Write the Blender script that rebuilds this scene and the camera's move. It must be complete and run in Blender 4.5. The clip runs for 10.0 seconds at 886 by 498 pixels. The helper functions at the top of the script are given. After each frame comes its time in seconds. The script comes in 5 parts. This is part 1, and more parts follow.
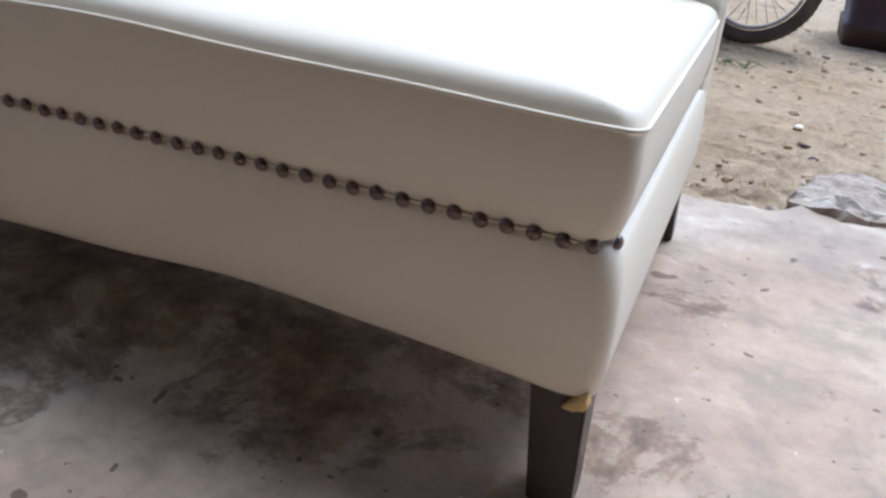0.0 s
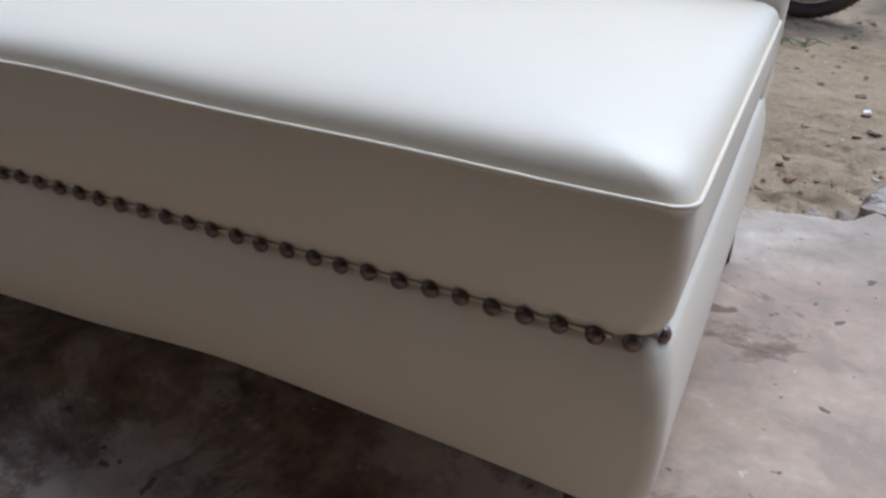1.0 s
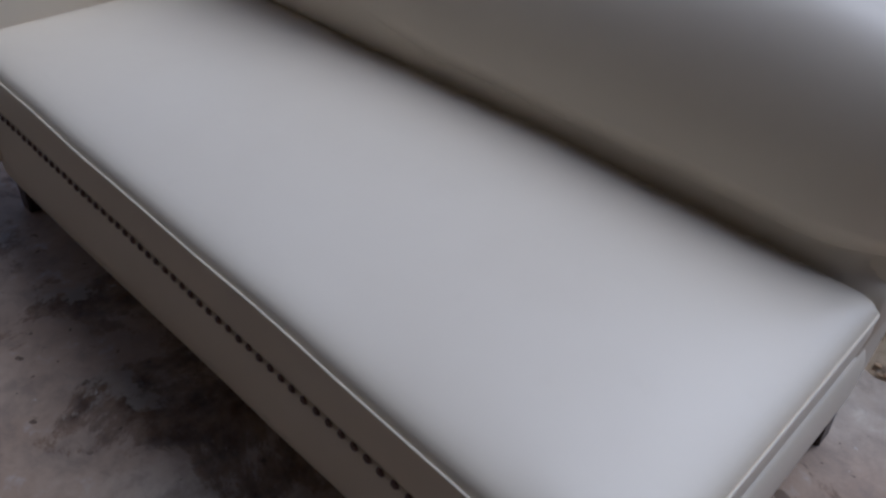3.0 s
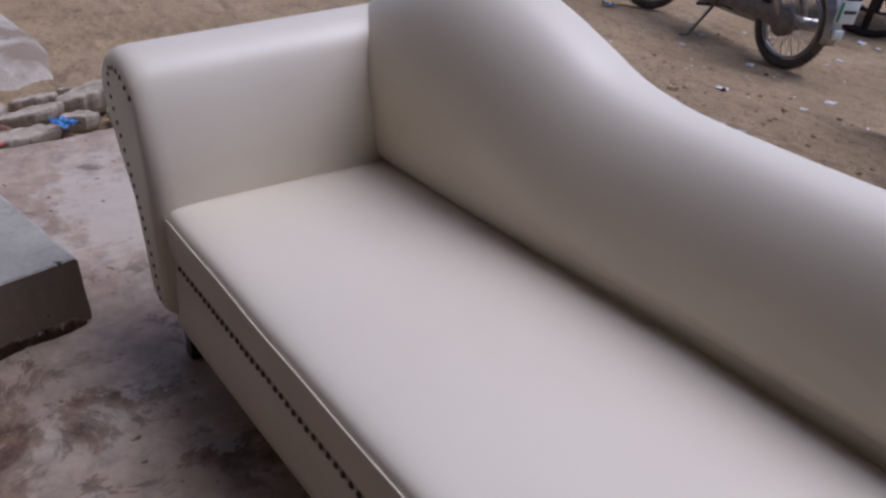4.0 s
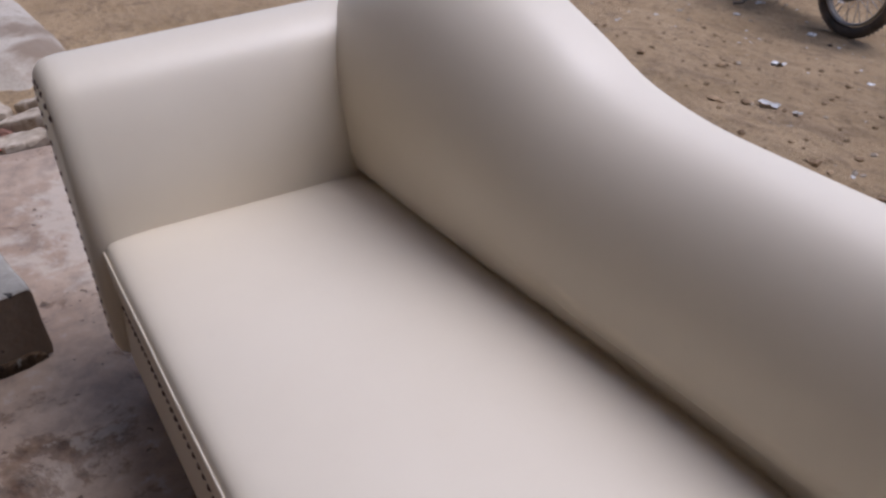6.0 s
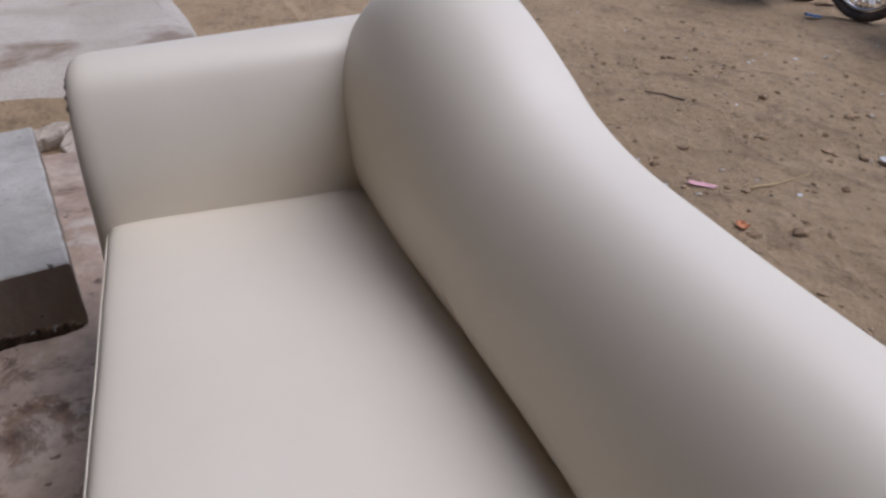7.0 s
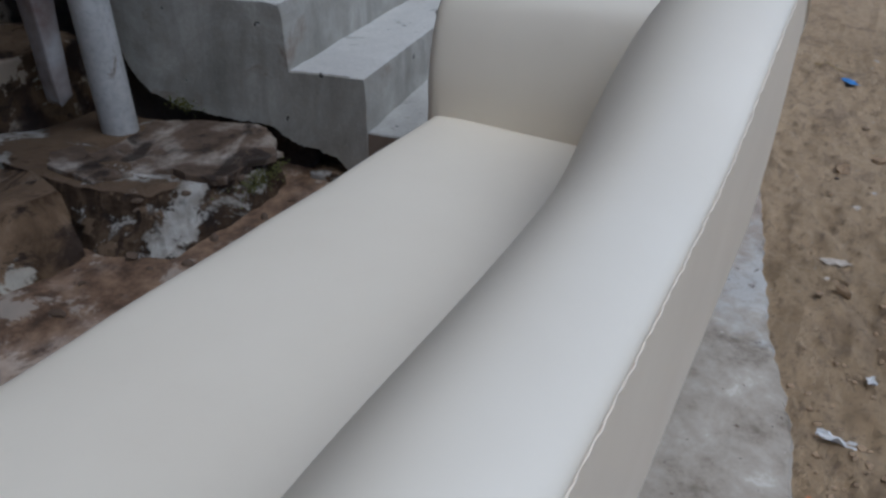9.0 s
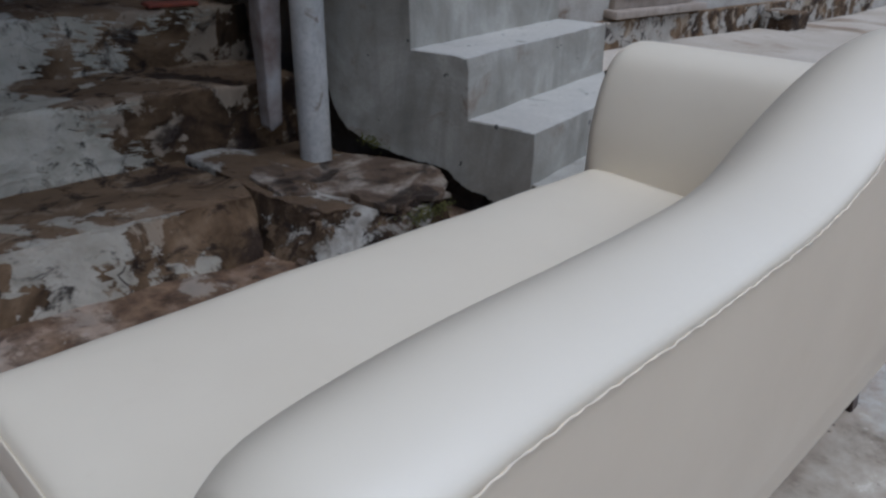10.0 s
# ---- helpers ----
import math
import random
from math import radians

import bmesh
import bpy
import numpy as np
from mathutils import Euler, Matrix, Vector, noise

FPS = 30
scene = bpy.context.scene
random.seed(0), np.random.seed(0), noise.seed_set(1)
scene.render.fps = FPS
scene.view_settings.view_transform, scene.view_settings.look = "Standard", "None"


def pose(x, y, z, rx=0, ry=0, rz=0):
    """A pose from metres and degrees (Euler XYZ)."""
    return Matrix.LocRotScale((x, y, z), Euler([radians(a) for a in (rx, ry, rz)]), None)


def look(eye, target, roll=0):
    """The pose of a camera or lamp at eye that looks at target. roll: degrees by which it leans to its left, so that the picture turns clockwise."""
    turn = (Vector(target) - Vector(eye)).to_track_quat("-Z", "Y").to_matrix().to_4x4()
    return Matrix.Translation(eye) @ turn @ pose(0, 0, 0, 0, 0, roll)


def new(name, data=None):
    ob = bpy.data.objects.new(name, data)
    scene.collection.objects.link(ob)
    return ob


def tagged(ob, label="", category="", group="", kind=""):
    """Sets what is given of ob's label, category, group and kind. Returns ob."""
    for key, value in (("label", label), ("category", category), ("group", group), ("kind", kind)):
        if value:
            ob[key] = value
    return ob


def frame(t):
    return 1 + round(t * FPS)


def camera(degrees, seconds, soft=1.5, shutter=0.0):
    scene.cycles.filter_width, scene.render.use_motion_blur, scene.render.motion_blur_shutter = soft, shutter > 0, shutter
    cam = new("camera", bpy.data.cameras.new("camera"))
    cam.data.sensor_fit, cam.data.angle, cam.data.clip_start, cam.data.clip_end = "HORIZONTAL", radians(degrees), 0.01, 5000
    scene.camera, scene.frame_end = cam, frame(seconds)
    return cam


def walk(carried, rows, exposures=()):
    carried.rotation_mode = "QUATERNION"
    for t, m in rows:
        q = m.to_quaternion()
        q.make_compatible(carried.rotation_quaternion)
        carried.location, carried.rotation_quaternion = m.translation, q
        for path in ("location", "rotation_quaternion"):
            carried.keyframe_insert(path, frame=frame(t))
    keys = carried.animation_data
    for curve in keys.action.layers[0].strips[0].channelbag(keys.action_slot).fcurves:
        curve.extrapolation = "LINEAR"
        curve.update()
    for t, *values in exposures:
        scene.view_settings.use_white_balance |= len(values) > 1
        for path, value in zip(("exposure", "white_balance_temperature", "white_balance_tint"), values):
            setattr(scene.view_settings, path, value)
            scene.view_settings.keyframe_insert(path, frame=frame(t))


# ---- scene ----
cam = camera(59.7, 10.0, 2.6)
PATH = [
    (0, (1.55, -0.553, 0.551), (0.918, 1.116, -0.353), 5.3),
    (0.5, (1.537, -0.519, 0.559), (0.834, 1.136, -0.318), 2.5),
    (1, (1.524, -0.411, 0.568), (0.785, 1.185, -0.384), 1.6),
    (1.5, (1.538, -0.321, 0.625), (0.753, 1.167, -0.457), 2.1),
    (2, (1.555, -0.312, 0.764), (0.779, 1.04, -0.488), 4.3),
    (2.5, (1.594, -0.314, 0.916), (0.733, 0.878, -0.439), 1.3),
    (2.7, (1.6, -0.314, 0.959), (0.65, 0.865, -0.348), 2.0),
    (3, (1.583, -0.341, 1.042), (0.511, 0.796, -0.207), 2.9),
    (3.2, (1.599, -0.348, 1.091), (0.378, 0.703, -0.094), 0.2),
    (4.3, (1.476, -0.419, 1.188), (0.065, 0.655, 0.264), 3.4),
    (4.5, (1.444, -0.42, 1.201), (0.027, 0.656, 0.288), 3.3),
    (5, (1.458, -0.374, 1.199), (0.02, 0.686, 0.301), 2.3),
    (5.5, (1.399, -0.266, 1.161), (-0.025, 0.765, 0.207), 1.2),
    (6, (1.409, -0.116, 1.148), (-0.047, 0.789, 0.117), -0.7),
    (6.2, (1.418, -0.066, 1.133), (-0.075, 0.78, 0.106), -1.1),
    (7.3, (1.595, 0.335, 1.125), (-0.086, 0.737, 0.119), 0.5),
    (7.5, (1.572, 0.415, 1.113), (-0.092, 0.698, 0.04), 1.1),
    (8, (1.559, 0.573, 1.121), (-0.097, 0.545, 0.0), -0.5),
    (8.3, (1.648, 0.678, 1.127), (-0.009, 0.329, 0.064), 0.6),
    (8.5, (1.648, 0.74, 1.126), (0.037, 0.193, 0.074), 2.0),
    (8.8, (1.633, 0.832, 1.164), (0.097, 0.124, 0.097), 2.6),
    (9, (1.638, 0.877, 1.104), (0.096, 0.101, 0.093), 2.9),
    (9.5, (1.614, 0.977, 1.05), (0.231, -0.147, 0.141), 2.2),
    (10, (1.688, 1.044, 1.054), (0.349, -0.175, 0.204), 4.4),
]
EXPOSURES = [
    (0.0, 1.34, 5130, 7), (1.0, 0.75, 5130, 7), (1.6, 0.52, 5150, 10), (2.1, 0.02, 4990, 8), (2.6, -0.34, 5000, 10), (3.2, -0.27, 5150, 15),
    (4.3, 0.21, 5480, 22), (5.0, 0.36, 5670, 21), (6.2, 0.28, 5650, 19), (7.4, 0.14, 5460, 15), (8.2, -0.05, 5270, 12), (9.0, -0.10, 5120, 8), (10.0, -0.06, 5200, 9),
]
walk(cam, [(t, look(eye, target, roll)) for t, eye, target, roll in PATH], EXPOSURES)

# ---- light ----
SUN_EL, SUN_AZ = 63.0, 18.0     # degrees; azimuth from +y towards +x
world = bpy.data.worlds.new("sky")
scene.world = world
world.use_nodes = True
wn = world.node_tree.nodes
wl = world.node_tree.links
wn.clear()
w_out = wn.new("ShaderNodeOutputWorld")
w_bg = wn.new("ShaderNodeBackground")
w_sky = wn.new("ShaderNodeTexSky")
w_sky.sky_type = "NISHITA"
w_sky.sun_disc = False
w_sky.sun_elevation = radians(SUN_EL)
w_sky.sun_rotation = radians(SUN_AZ)
w_sky.air_density, w_sky.dust_density, w_sky.ozone_density = 0.95, 3.2, 0.5
w_bg.inputs["Strength"].default_value = 0.10
wl.new(w_sky.outputs[0], w_bg.inputs[0])
wl.new(w_bg.outputs[0], w_out.inputs[0])

sun_data = bpy.data.lights.new("sun", "SUN")
sun_data.energy, sun_data.angle, sun_data.color = 1.5, radians(45), (1.0, 0.985, 0.97)
sun = new("sun", sun_data)
_el, _az = radians(SUN_EL), radians(SUN_AZ)
sun.matrix_world = look((10 * math.sin(_az) * math.cos(_el), 10 * math.cos(_az) * math.cos(_el), 10 * math.sin(_el)), (0, 0, 0))

# ---- materials ----


def mat(name, rough=0.7, metal=0.0):
    m = bpy.data.materials.new(name)
    m.use_nodes = True
    p = m.node_tree.nodes["Principled BSDF"]
    p.inputs["Roughness"].default_value = rough
    p.inputs["Metallic"].default_value = metal
    return m, m.node_tree.nodes, m.node_tree.links, p


def noise_node(n, l, scale, detail=6.0, rough=0.55, dist=0.0, coord="Object", stretch=(1, 1, 1)):
    tc = n.new("ShaderNodeTexCoord")
    mp = n.new("ShaderNodeMapping")
    mp.inputs["Scale"].default_value = stretch
    nz = n.new("ShaderNodeTexNoise")
    nz.inputs["Scale"].default_value = scale
    nz.inputs["Detail"].default_value = detail
    nz.inputs["Roughness"].default_value = rough
    nz.inputs["Distortion"].default_value = dist
    l.new(tc.outputs[coord], mp.inputs[0])
    l.new(mp.outputs[0], nz.inputs["Vector"])
    return nz.outputs[0]


def ramp(n, l, src, stops):
    r = n.new("ShaderNodeValToRGB")
    e = r.color_ramp.elements
    while len(e) < len(stops):
        e.new(0.5)
    for k, (pos, col) in zip(e, stops):
        k.position = pos
        k.color = (*col, 1) if len(col) == 3 else (col[0], col[0], col[0], 1)
    l.new(src, r.inputs[0])
    return r.outputs[0]


def mix(n, l, fac, a, b):
    m = n.new("ShaderNodeMix")
    m.data_type = "RGBA"
    for sock, v in ((m.inputs[0], fac), (m.inputs[6], a), (m.inputs[7], b)):
        if isinstance(v, (int, float)):
            sock.default_value = v
        elif isinstance(v, tuple):
            sock.default_value = (*v, 1)
        else:
            l.new(v, sock)
    return m.outputs[2]


def bump(n, l, p, src, strength, dist, prev=None):
    b = n.new("ShaderNodeBump")
    b.inputs["Strength"].default_value = strength
    b.inputs["Distance"].default_value = dist
    l.new(src, b.inputs["Height"])
    if prev:
        l.new(prev, b.inputs["Normal"])
    l.new(b.outputs[0], p.inputs["Normal"])
    return b.outputs[0]


def simple(name, a, b, scale, rough=0.6, metal=0.0, bstr=0.2, bdist=0.002, rvar=0.15):
    """Two close tones broken up by noise, with fine relief and uneven gloss."""
    m, n, l, p = mat(name, rough, metal)
    nz = noise_node(n, l, scale)
    l.new(ramp(n, l, nz, [(0.3, a), (0.7, b)]), p.inputs["Base Color"])
    fine = noise_node(n, l, scale * 6)
    bump(n, l, p, fine, bstr, bdist)
    l.new(ramp(n, l, nz, [(0.3, (max(0.02, rough - rvar),)), (0.7, (min(1, rough + rvar),))]), p.inputs["Roughness"])
    return m


def leather(name, col, grime):
    m, n, l, p = mat(name, 0.42)
    big = noise_node(n, l, 3.0, 4)
    spots = noise_node(n, l, 26.0, 5)
    c = mix(n, l, ramp(n, l, big, [(0.35, (0.0,)), (0.75, (0.35,))]), col, grime)
    c = mix(n, l, ramp(n, l, spots, [(0.62, (0.0,)), (0.8, (0.18,))]), c, grime)
    l.new(c, p.inputs["Base Color"])
    vor = n.new("ShaderNodeTexVoronoi")
    vor.inputs["Scale"].default_value = 900
    tc = n.new("ShaderNodeTexCoord")
    l.new(tc.outputs["Object"], vor.inputs["Vector"])
    b1 = bump(n, l, p, vor.outputs["Distance"], 0.12, 0.0006)
    bump(n, l, p, noise_node(n, l, 9.0, 3), 0.10, 0.012, b1)
    l.new(ramp(n, l, big, [(0.3, (0.42,)), (0.7, (0.52,))]), p.inputs["Roughness"])
    p.inputs["Specular IOR Level"].default_value = 0.85
    return m


def concrete(name, tones, mud, mud_from, scale=1.6, patches=3.0, rough=0.75, crack=0.0):
    """Cast or rendered cement: mottled tones, dark mud or damp patches, pits and grain."""
    m, n, l, p = mat(name, rough)
    p.inputs["Specular IOR Level"].default_value = 0.25
    a = noise_node(n, l, scale, 8, 0.6, 0.4)
    c = ramp(n, l, a, [(0.28, tones[0]), (0.5, tones[1]), (0.72, tones[2])])
    g = noise_node(n, l, 60, 5)
    c = mix(n, l, ramp(n, l, g, [(0.45, (0.0,)), (0.75, (0.35,))]), c, tuple(v * 0.55 for v in tones[0]))
    q = noise_node(n, l, patches, 9, 0.62, 0.6)
    mask = ramp(n, l, q, [(mud_from, (0.0,)), (mud_from + 0.07, (0.85,))])
    c = mix(n, l, mask, c, mud)
    l.new(c, p.inputs["Base Color"])
    b1 = bump(n, l, p, noise_node(n, l, 14, 8, 0.65), 0.35, 0.01)
    bump(n, l, p, noise_node(n, l, 170, 4), 0.35, 0.002, b1)
    l.new(ramp(n, l, q, [(mud_from - 0.05, (rough,)), (mud_from + 0.1, (max(0.3, rough - 0.25),))]), p.inputs["Roughness"])
    return m


M_LEATHER = leather("cream_vinyl", (0.725, 0.642, 0.497), (0.635, 0.548, 0.41))
# rear copy warmed: light bounced off the earth put into the vinyl colour
M_LEATHER_BACK = leather("cream_vinyl_rear", (0.70, 0.60, 0.45), (0.59, 0.49, 0.355))
M_NAIL = simple("antique_brass", (0.12, 0.08, 0.07), (0.20, 0.14, 0.12), 60, 0.36, 0.7, 0.1)
M_DARKWOOD = simple("dark_stained_wood", (0.022, 0.012, 0.010), (0.05, 0.026, 0.02), 22, 0.4)
M_FOAM = simple("yellow_foam", (0.55, 0.36, 0.12), (0.7, 0.5, 0.2), 80, 0.9)


def lit_dusty_tops(n, l, c, amount, tone=(0.21, 0.14, 0.083)):
    """Dust and sky light painted on whatever faces up, broken by noise."""
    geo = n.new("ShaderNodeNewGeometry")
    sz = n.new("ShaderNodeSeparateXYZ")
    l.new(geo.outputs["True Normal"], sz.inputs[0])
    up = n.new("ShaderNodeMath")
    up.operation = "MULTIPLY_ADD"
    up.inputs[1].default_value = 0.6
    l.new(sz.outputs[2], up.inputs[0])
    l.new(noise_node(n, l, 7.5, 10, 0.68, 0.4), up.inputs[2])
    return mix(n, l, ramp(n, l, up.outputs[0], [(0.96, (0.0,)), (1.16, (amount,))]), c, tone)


def stair_material(name, stain, splash=0.0, wear=0.7):
    """Grey cement render with cloudy trowel tones, darker damp streaks down the faces, mossy and brown stains, pin holes."""
    m, n, l, p = mat(name, 0.8)
    a = noise_node(n, l, 3.2, 9, 0.62, 0.5)
    c = ramp(n, l, a, [(0.30, (0.21, 0.19, 0.15)), (0.5, (0.325, 0.30, 0.245)), (0.70, (0.47, 0.44, 0.37))])
    run = noise_node(n, l, 7.0, 7, 0.6, 0.3, stretch=(1.0, 1.0, 0.22))
    c = mix(n, l, ramp(n, l, run, [(0.50, (0.0,)), (0.66, (0.38,))]), c, (0.115, 0.105, 0.078))
    b = noise_node(n, l, 4.6, 10, 0.68, 0.6)
    geo = n.new("ShaderNodeNewGeometry")
    sz = n.new("ShaderNodeSeparateXYZ")
    l.new(geo.outputs["True Normal"], sz.inputs[0])
    side = n.new("ShaderNodeMath")
    side.operation = "MULTIPLY_ADD"
    side.inputs[1].default_value = -splash
    l.new(sz.outputs[2], side.inputs[0])
    l.new(b, side.inputs[2])
    c = mix(n, l, ramp(n, l, side.outputs[0], [(stain, (0.0,)), (stain + 0.08, (0.8 if splash else 0.6,))]), c, (0.165, 0.105, 0.062))
    # treads painted paler to stand for sky light falling on them
    c = lit_dusty_tops(n, l, c, wear, (0.56, 0.525, 0.455))
    holes = noise_node(n, l, 24, 2, 0.4)
    hm = ramp(n, l, holes, [(0.735, (0.0,)), (0.75, (0.9,))])
    c = mix(n, l, hm, c, (0.03, 0.026, 0.022))
    grain = noise_node(n, l, 75, 5, 0.65)
    c = mix(n, l, ramp(n, l, grain, [(0.42, (0.14,)), (0.62, (0.0,))]), c, (0.14, 0.13, 0.11))
    l.new(c, p.inputs["Base Color"])
    b1 = bump(n, l, p, noise_node(n, l, 13, 8, 0.65), 0.4, 0.010)
    b2 = bump(n, l, p, grain, 0.35, 0.003, b1)
    inv = n.new("ShaderNodeMath")
    inv.operation = "SUBTRACT"
    inv.inputs[0].default_value = 1.0
    l.new(hm, inv.inputs[1])
    bump(n, l, p, inv.outputs[0], 0.8, 0.006, b2)
    return m


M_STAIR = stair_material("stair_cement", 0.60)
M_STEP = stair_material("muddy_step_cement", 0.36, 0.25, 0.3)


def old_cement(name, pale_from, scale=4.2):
    """Brown weathered cement with black damp deepened to carry the sides' shade, whitish flakes where the skin is left
    and a crumbly surface.
    """
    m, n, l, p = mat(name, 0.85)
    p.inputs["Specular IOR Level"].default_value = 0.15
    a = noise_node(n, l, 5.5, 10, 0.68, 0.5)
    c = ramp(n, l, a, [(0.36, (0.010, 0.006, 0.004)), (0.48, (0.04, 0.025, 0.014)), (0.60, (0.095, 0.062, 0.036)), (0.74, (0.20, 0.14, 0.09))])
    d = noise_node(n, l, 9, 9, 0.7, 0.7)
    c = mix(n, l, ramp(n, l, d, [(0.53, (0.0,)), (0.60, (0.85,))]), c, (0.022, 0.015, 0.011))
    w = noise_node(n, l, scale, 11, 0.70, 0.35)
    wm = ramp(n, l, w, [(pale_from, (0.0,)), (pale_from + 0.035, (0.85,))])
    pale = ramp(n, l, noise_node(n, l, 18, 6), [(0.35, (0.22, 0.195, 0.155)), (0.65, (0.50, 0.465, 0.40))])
    # tops lighter than the sides: dust plus painted sky light
    c = mix(n, l, wm, lit_dusty_tops(n, l, c, 0.5), pale)
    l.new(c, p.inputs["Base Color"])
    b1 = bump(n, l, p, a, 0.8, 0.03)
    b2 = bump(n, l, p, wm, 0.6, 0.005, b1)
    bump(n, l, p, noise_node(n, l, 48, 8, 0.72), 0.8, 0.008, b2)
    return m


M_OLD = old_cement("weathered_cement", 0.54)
M_PLATE = concrete("cracked_screed", ((0.045, 0.029, 0.018), (0.115, 0.079, 0.052), (0.38, 0.33, 0.265)), (0.018, 0.012, 0.008), 0.54, 7, 6, 0.9)
M_PAVE = concrete("sandy_pavement", ((0.38, 0.32, 0.245), (0.46, 0.40, 0.32), (0.55, 0.49, 0.405)), (0.22, 0.155, 0.098), 0.56, 1.2, 0.75, 0.8)
M_RUBBLE = concrete("broken_concrete", ((0.33, 0.265, 0.19), (0.48, 0.40, 0.305), (0.60, 0.52, 0.415)), (0.22, 0.145, 0.085), 0.58, 6, 8, 0.85)
M_PALEROCK = concrete("pale_concrete", ((0.40, 0.35, 0.27), (0.58, 0.52, 0.42), (0.72, 0.655, 0.55)), (0.26, 0.20, 0.13), 0.58, 40, 34, 0.9)
M_LUMP = concrete("crumbled_render", ((0.19, 0.145, 0.105), (0.36, 0.30, 0.24), (0.50, 0.44, 0.37)), (0.085, 0.058, 0.038), 0.53, 12, 14, 0.9)
# kept dark so the unseen wall and ceiling bounce little light
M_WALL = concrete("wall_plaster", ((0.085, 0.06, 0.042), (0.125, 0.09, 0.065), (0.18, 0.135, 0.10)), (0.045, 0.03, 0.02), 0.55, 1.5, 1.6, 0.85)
M_PLASTER = concrete("pale_plaster", ((0.24, 0.215, 0.175), (0.36, 0.33, 0.28), (0.47, 0.44, 0.385)), (0.15, 0.105, 0.07), 0.58, 2.5, 3.0, 0.85)
M_DOOR = simple("faded_door_wood", (0.22, 0.175, 0.13), (0.36, 0.30, 0.24), 14, 0.8, 0, 0.5, 0.005)
M_MORTAR = simple("dark_fill", (0.02, 0.014, 0.01), (0.06, 0.042, 0.03), 9, 0.95, 0, 0.8, 0.02)


def slab_material():
    """Old veranda screed: cloudy grey and pink, mud trodden in before the sofa with shade under its front painted in,
    spots, pale cement spatter along the yard edge.
    """
    m, n, l, p = mat("veranda_cement", 0.6)
    p.inputs["Specular IOR Level"].default_value = 0.24
    cloud = noise_node(n, l, 1.7, 8, 0.6, 0.4)
    c = ramp(n, l, cloud, [(0.32, (0.27, 0.19, 0.13)), (0.46, (0.37, 0.27, 0.192)), (0.58, (0.43, 0.33, 0.242)), (0.72, (0.50, 0.42, 0.33))])
    fine = noise_node(n, l, 13, 10, 0.70, 0.25)
    c = mix(n, l, ramp(n, l, fine, [(0.38, (0.55,)), (0.55, (0.0,))]), c, (0.20, 0.16, 0.13))
    c = mix(n, l, ramp(n, l, fine, [(0.58, (0.0,)), (0.70, (0.4,))]), c, (0.55, 0.52, 0.48))
    tc = n.new("ShaderNodeTexCoord")

    def zone(centre, stretch, v0, v1, o0, o1):
        vm = n.new("ShaderNodeVectorMath")
        vm.operation = "SUBTRACT"
        vm.inputs[1].default_value = centre
        l.new(tc.outputs["Object"], vm.inputs[0])
        sc = n.new("ShaderNodeVectorMath")
        sc.operation = "MULTIPLY"
        sc.inputs[1].default_value = stretch
        l.new(vm.outputs[0], sc.inputs[0])
        ln = n.new("ShaderNodeVectorMath")
        ln.operation = "LENGTH"
        l.new(sc.outputs[0], ln.inputs[0])
        mr = n.new("ShaderNodeMapRange")
        mr.inputs[1].default_value, mr.inputs[2].default_value, mr.inputs[3].default_value, mr.inputs[4].default_value = v0, v1, o0, o1
        l.new(ln.outputs["Value"], mr.inputs[0])
        return mr.outputs[0]

    def plus(a, b):
        add = n.new("ShaderNodeMath")
        l.new(a, add.inputs[0])
        l.new(b, add.inputs[1])
        return add.outputs[0]

    # mud carried in, thick before the sofa and thin elsewhere; first zone also paints the sofa's shade
    q = plus(noise_node(n, l, 4.6, 12, 0.70, 0.35), plus(zone((0.70, 0.12, 0), (0.75, 3.0, 1), 0.25, 0.95, 0.055, -0.07), plus(zone((0.50, -0.70, 0), (0.75, 2.1, 1), 0.28, 0.80, 0.22, 0.0), zone((0.0, -0.44, 0), (1.4, 1.5, 1), 0.10, 0.60, 0.18, 0.0))))
    mask = ramp(n, l, q, [(0.505, (0.0,)), (0.54, (0.55,)), (0.62, (0.92,))])
    mud = ramp(n, l, noise_node(n, l, 15, 9, 0.68), [(0.35, (0.036, 0.019, 0.010)), (0.50, (0.13, 0.075, 0.041)), (0.70, (0.28, 0.183, 0.108))])
    # screed showing through in pale flakes
    mud = mix(n, l, ramp(n, l, noise_node(n, l, 5.2, 11, 0.70, 0.3), [(0.575, (0.0,)), (0.61, (0.7,))]), mud, (0.40, 0.345, 0.275))
    c = mix(n, l, mask, c, mud)
    # greyer along the yard side, pale and dusty by the arm
    c = mix(n, l, zone((0.25, 0.92, 0), (0.40, 2.6, 1), 0.35, 0.8, 0.9, 0.0), c, ramp(n, l, noise_node(n, l, 6.5, 12, 0.72, 0.15), [(0.34, (0.15, 0.122, 0.085)), (0.46, (0.31, 0.265, 0.20)), (0.58, (0.40, 0.352, 0.275)), (0.68, (0.62, 0.58, 0.49))]))
    pale = plus(noise_node(n, l, 6.0, 10, 0.68, 0.3), zone((-0.95, 0.15, 0), (1.0, 1.3, 1), 0.15, 0.8, 0.16, -0.25))
    c = mix(n, l, ramp(n, l, pale, [(0.48, (0.0,)), (0.60, (0.7,))]), c, (0.52, 0.45, 0.365))
    # pale cement splashed along the yard side
    w = plus(noise_node(n, l, 7.5, 11, 0.70, 0.3), zone((-0.38, 0.82, 0), (1.3, 2.6, 1), 0.2, 0.9, 0.10, -0.25))
    wm = ramp(n, l, w, [(0.50, (0.0,)), (0.66, (0.65,))])
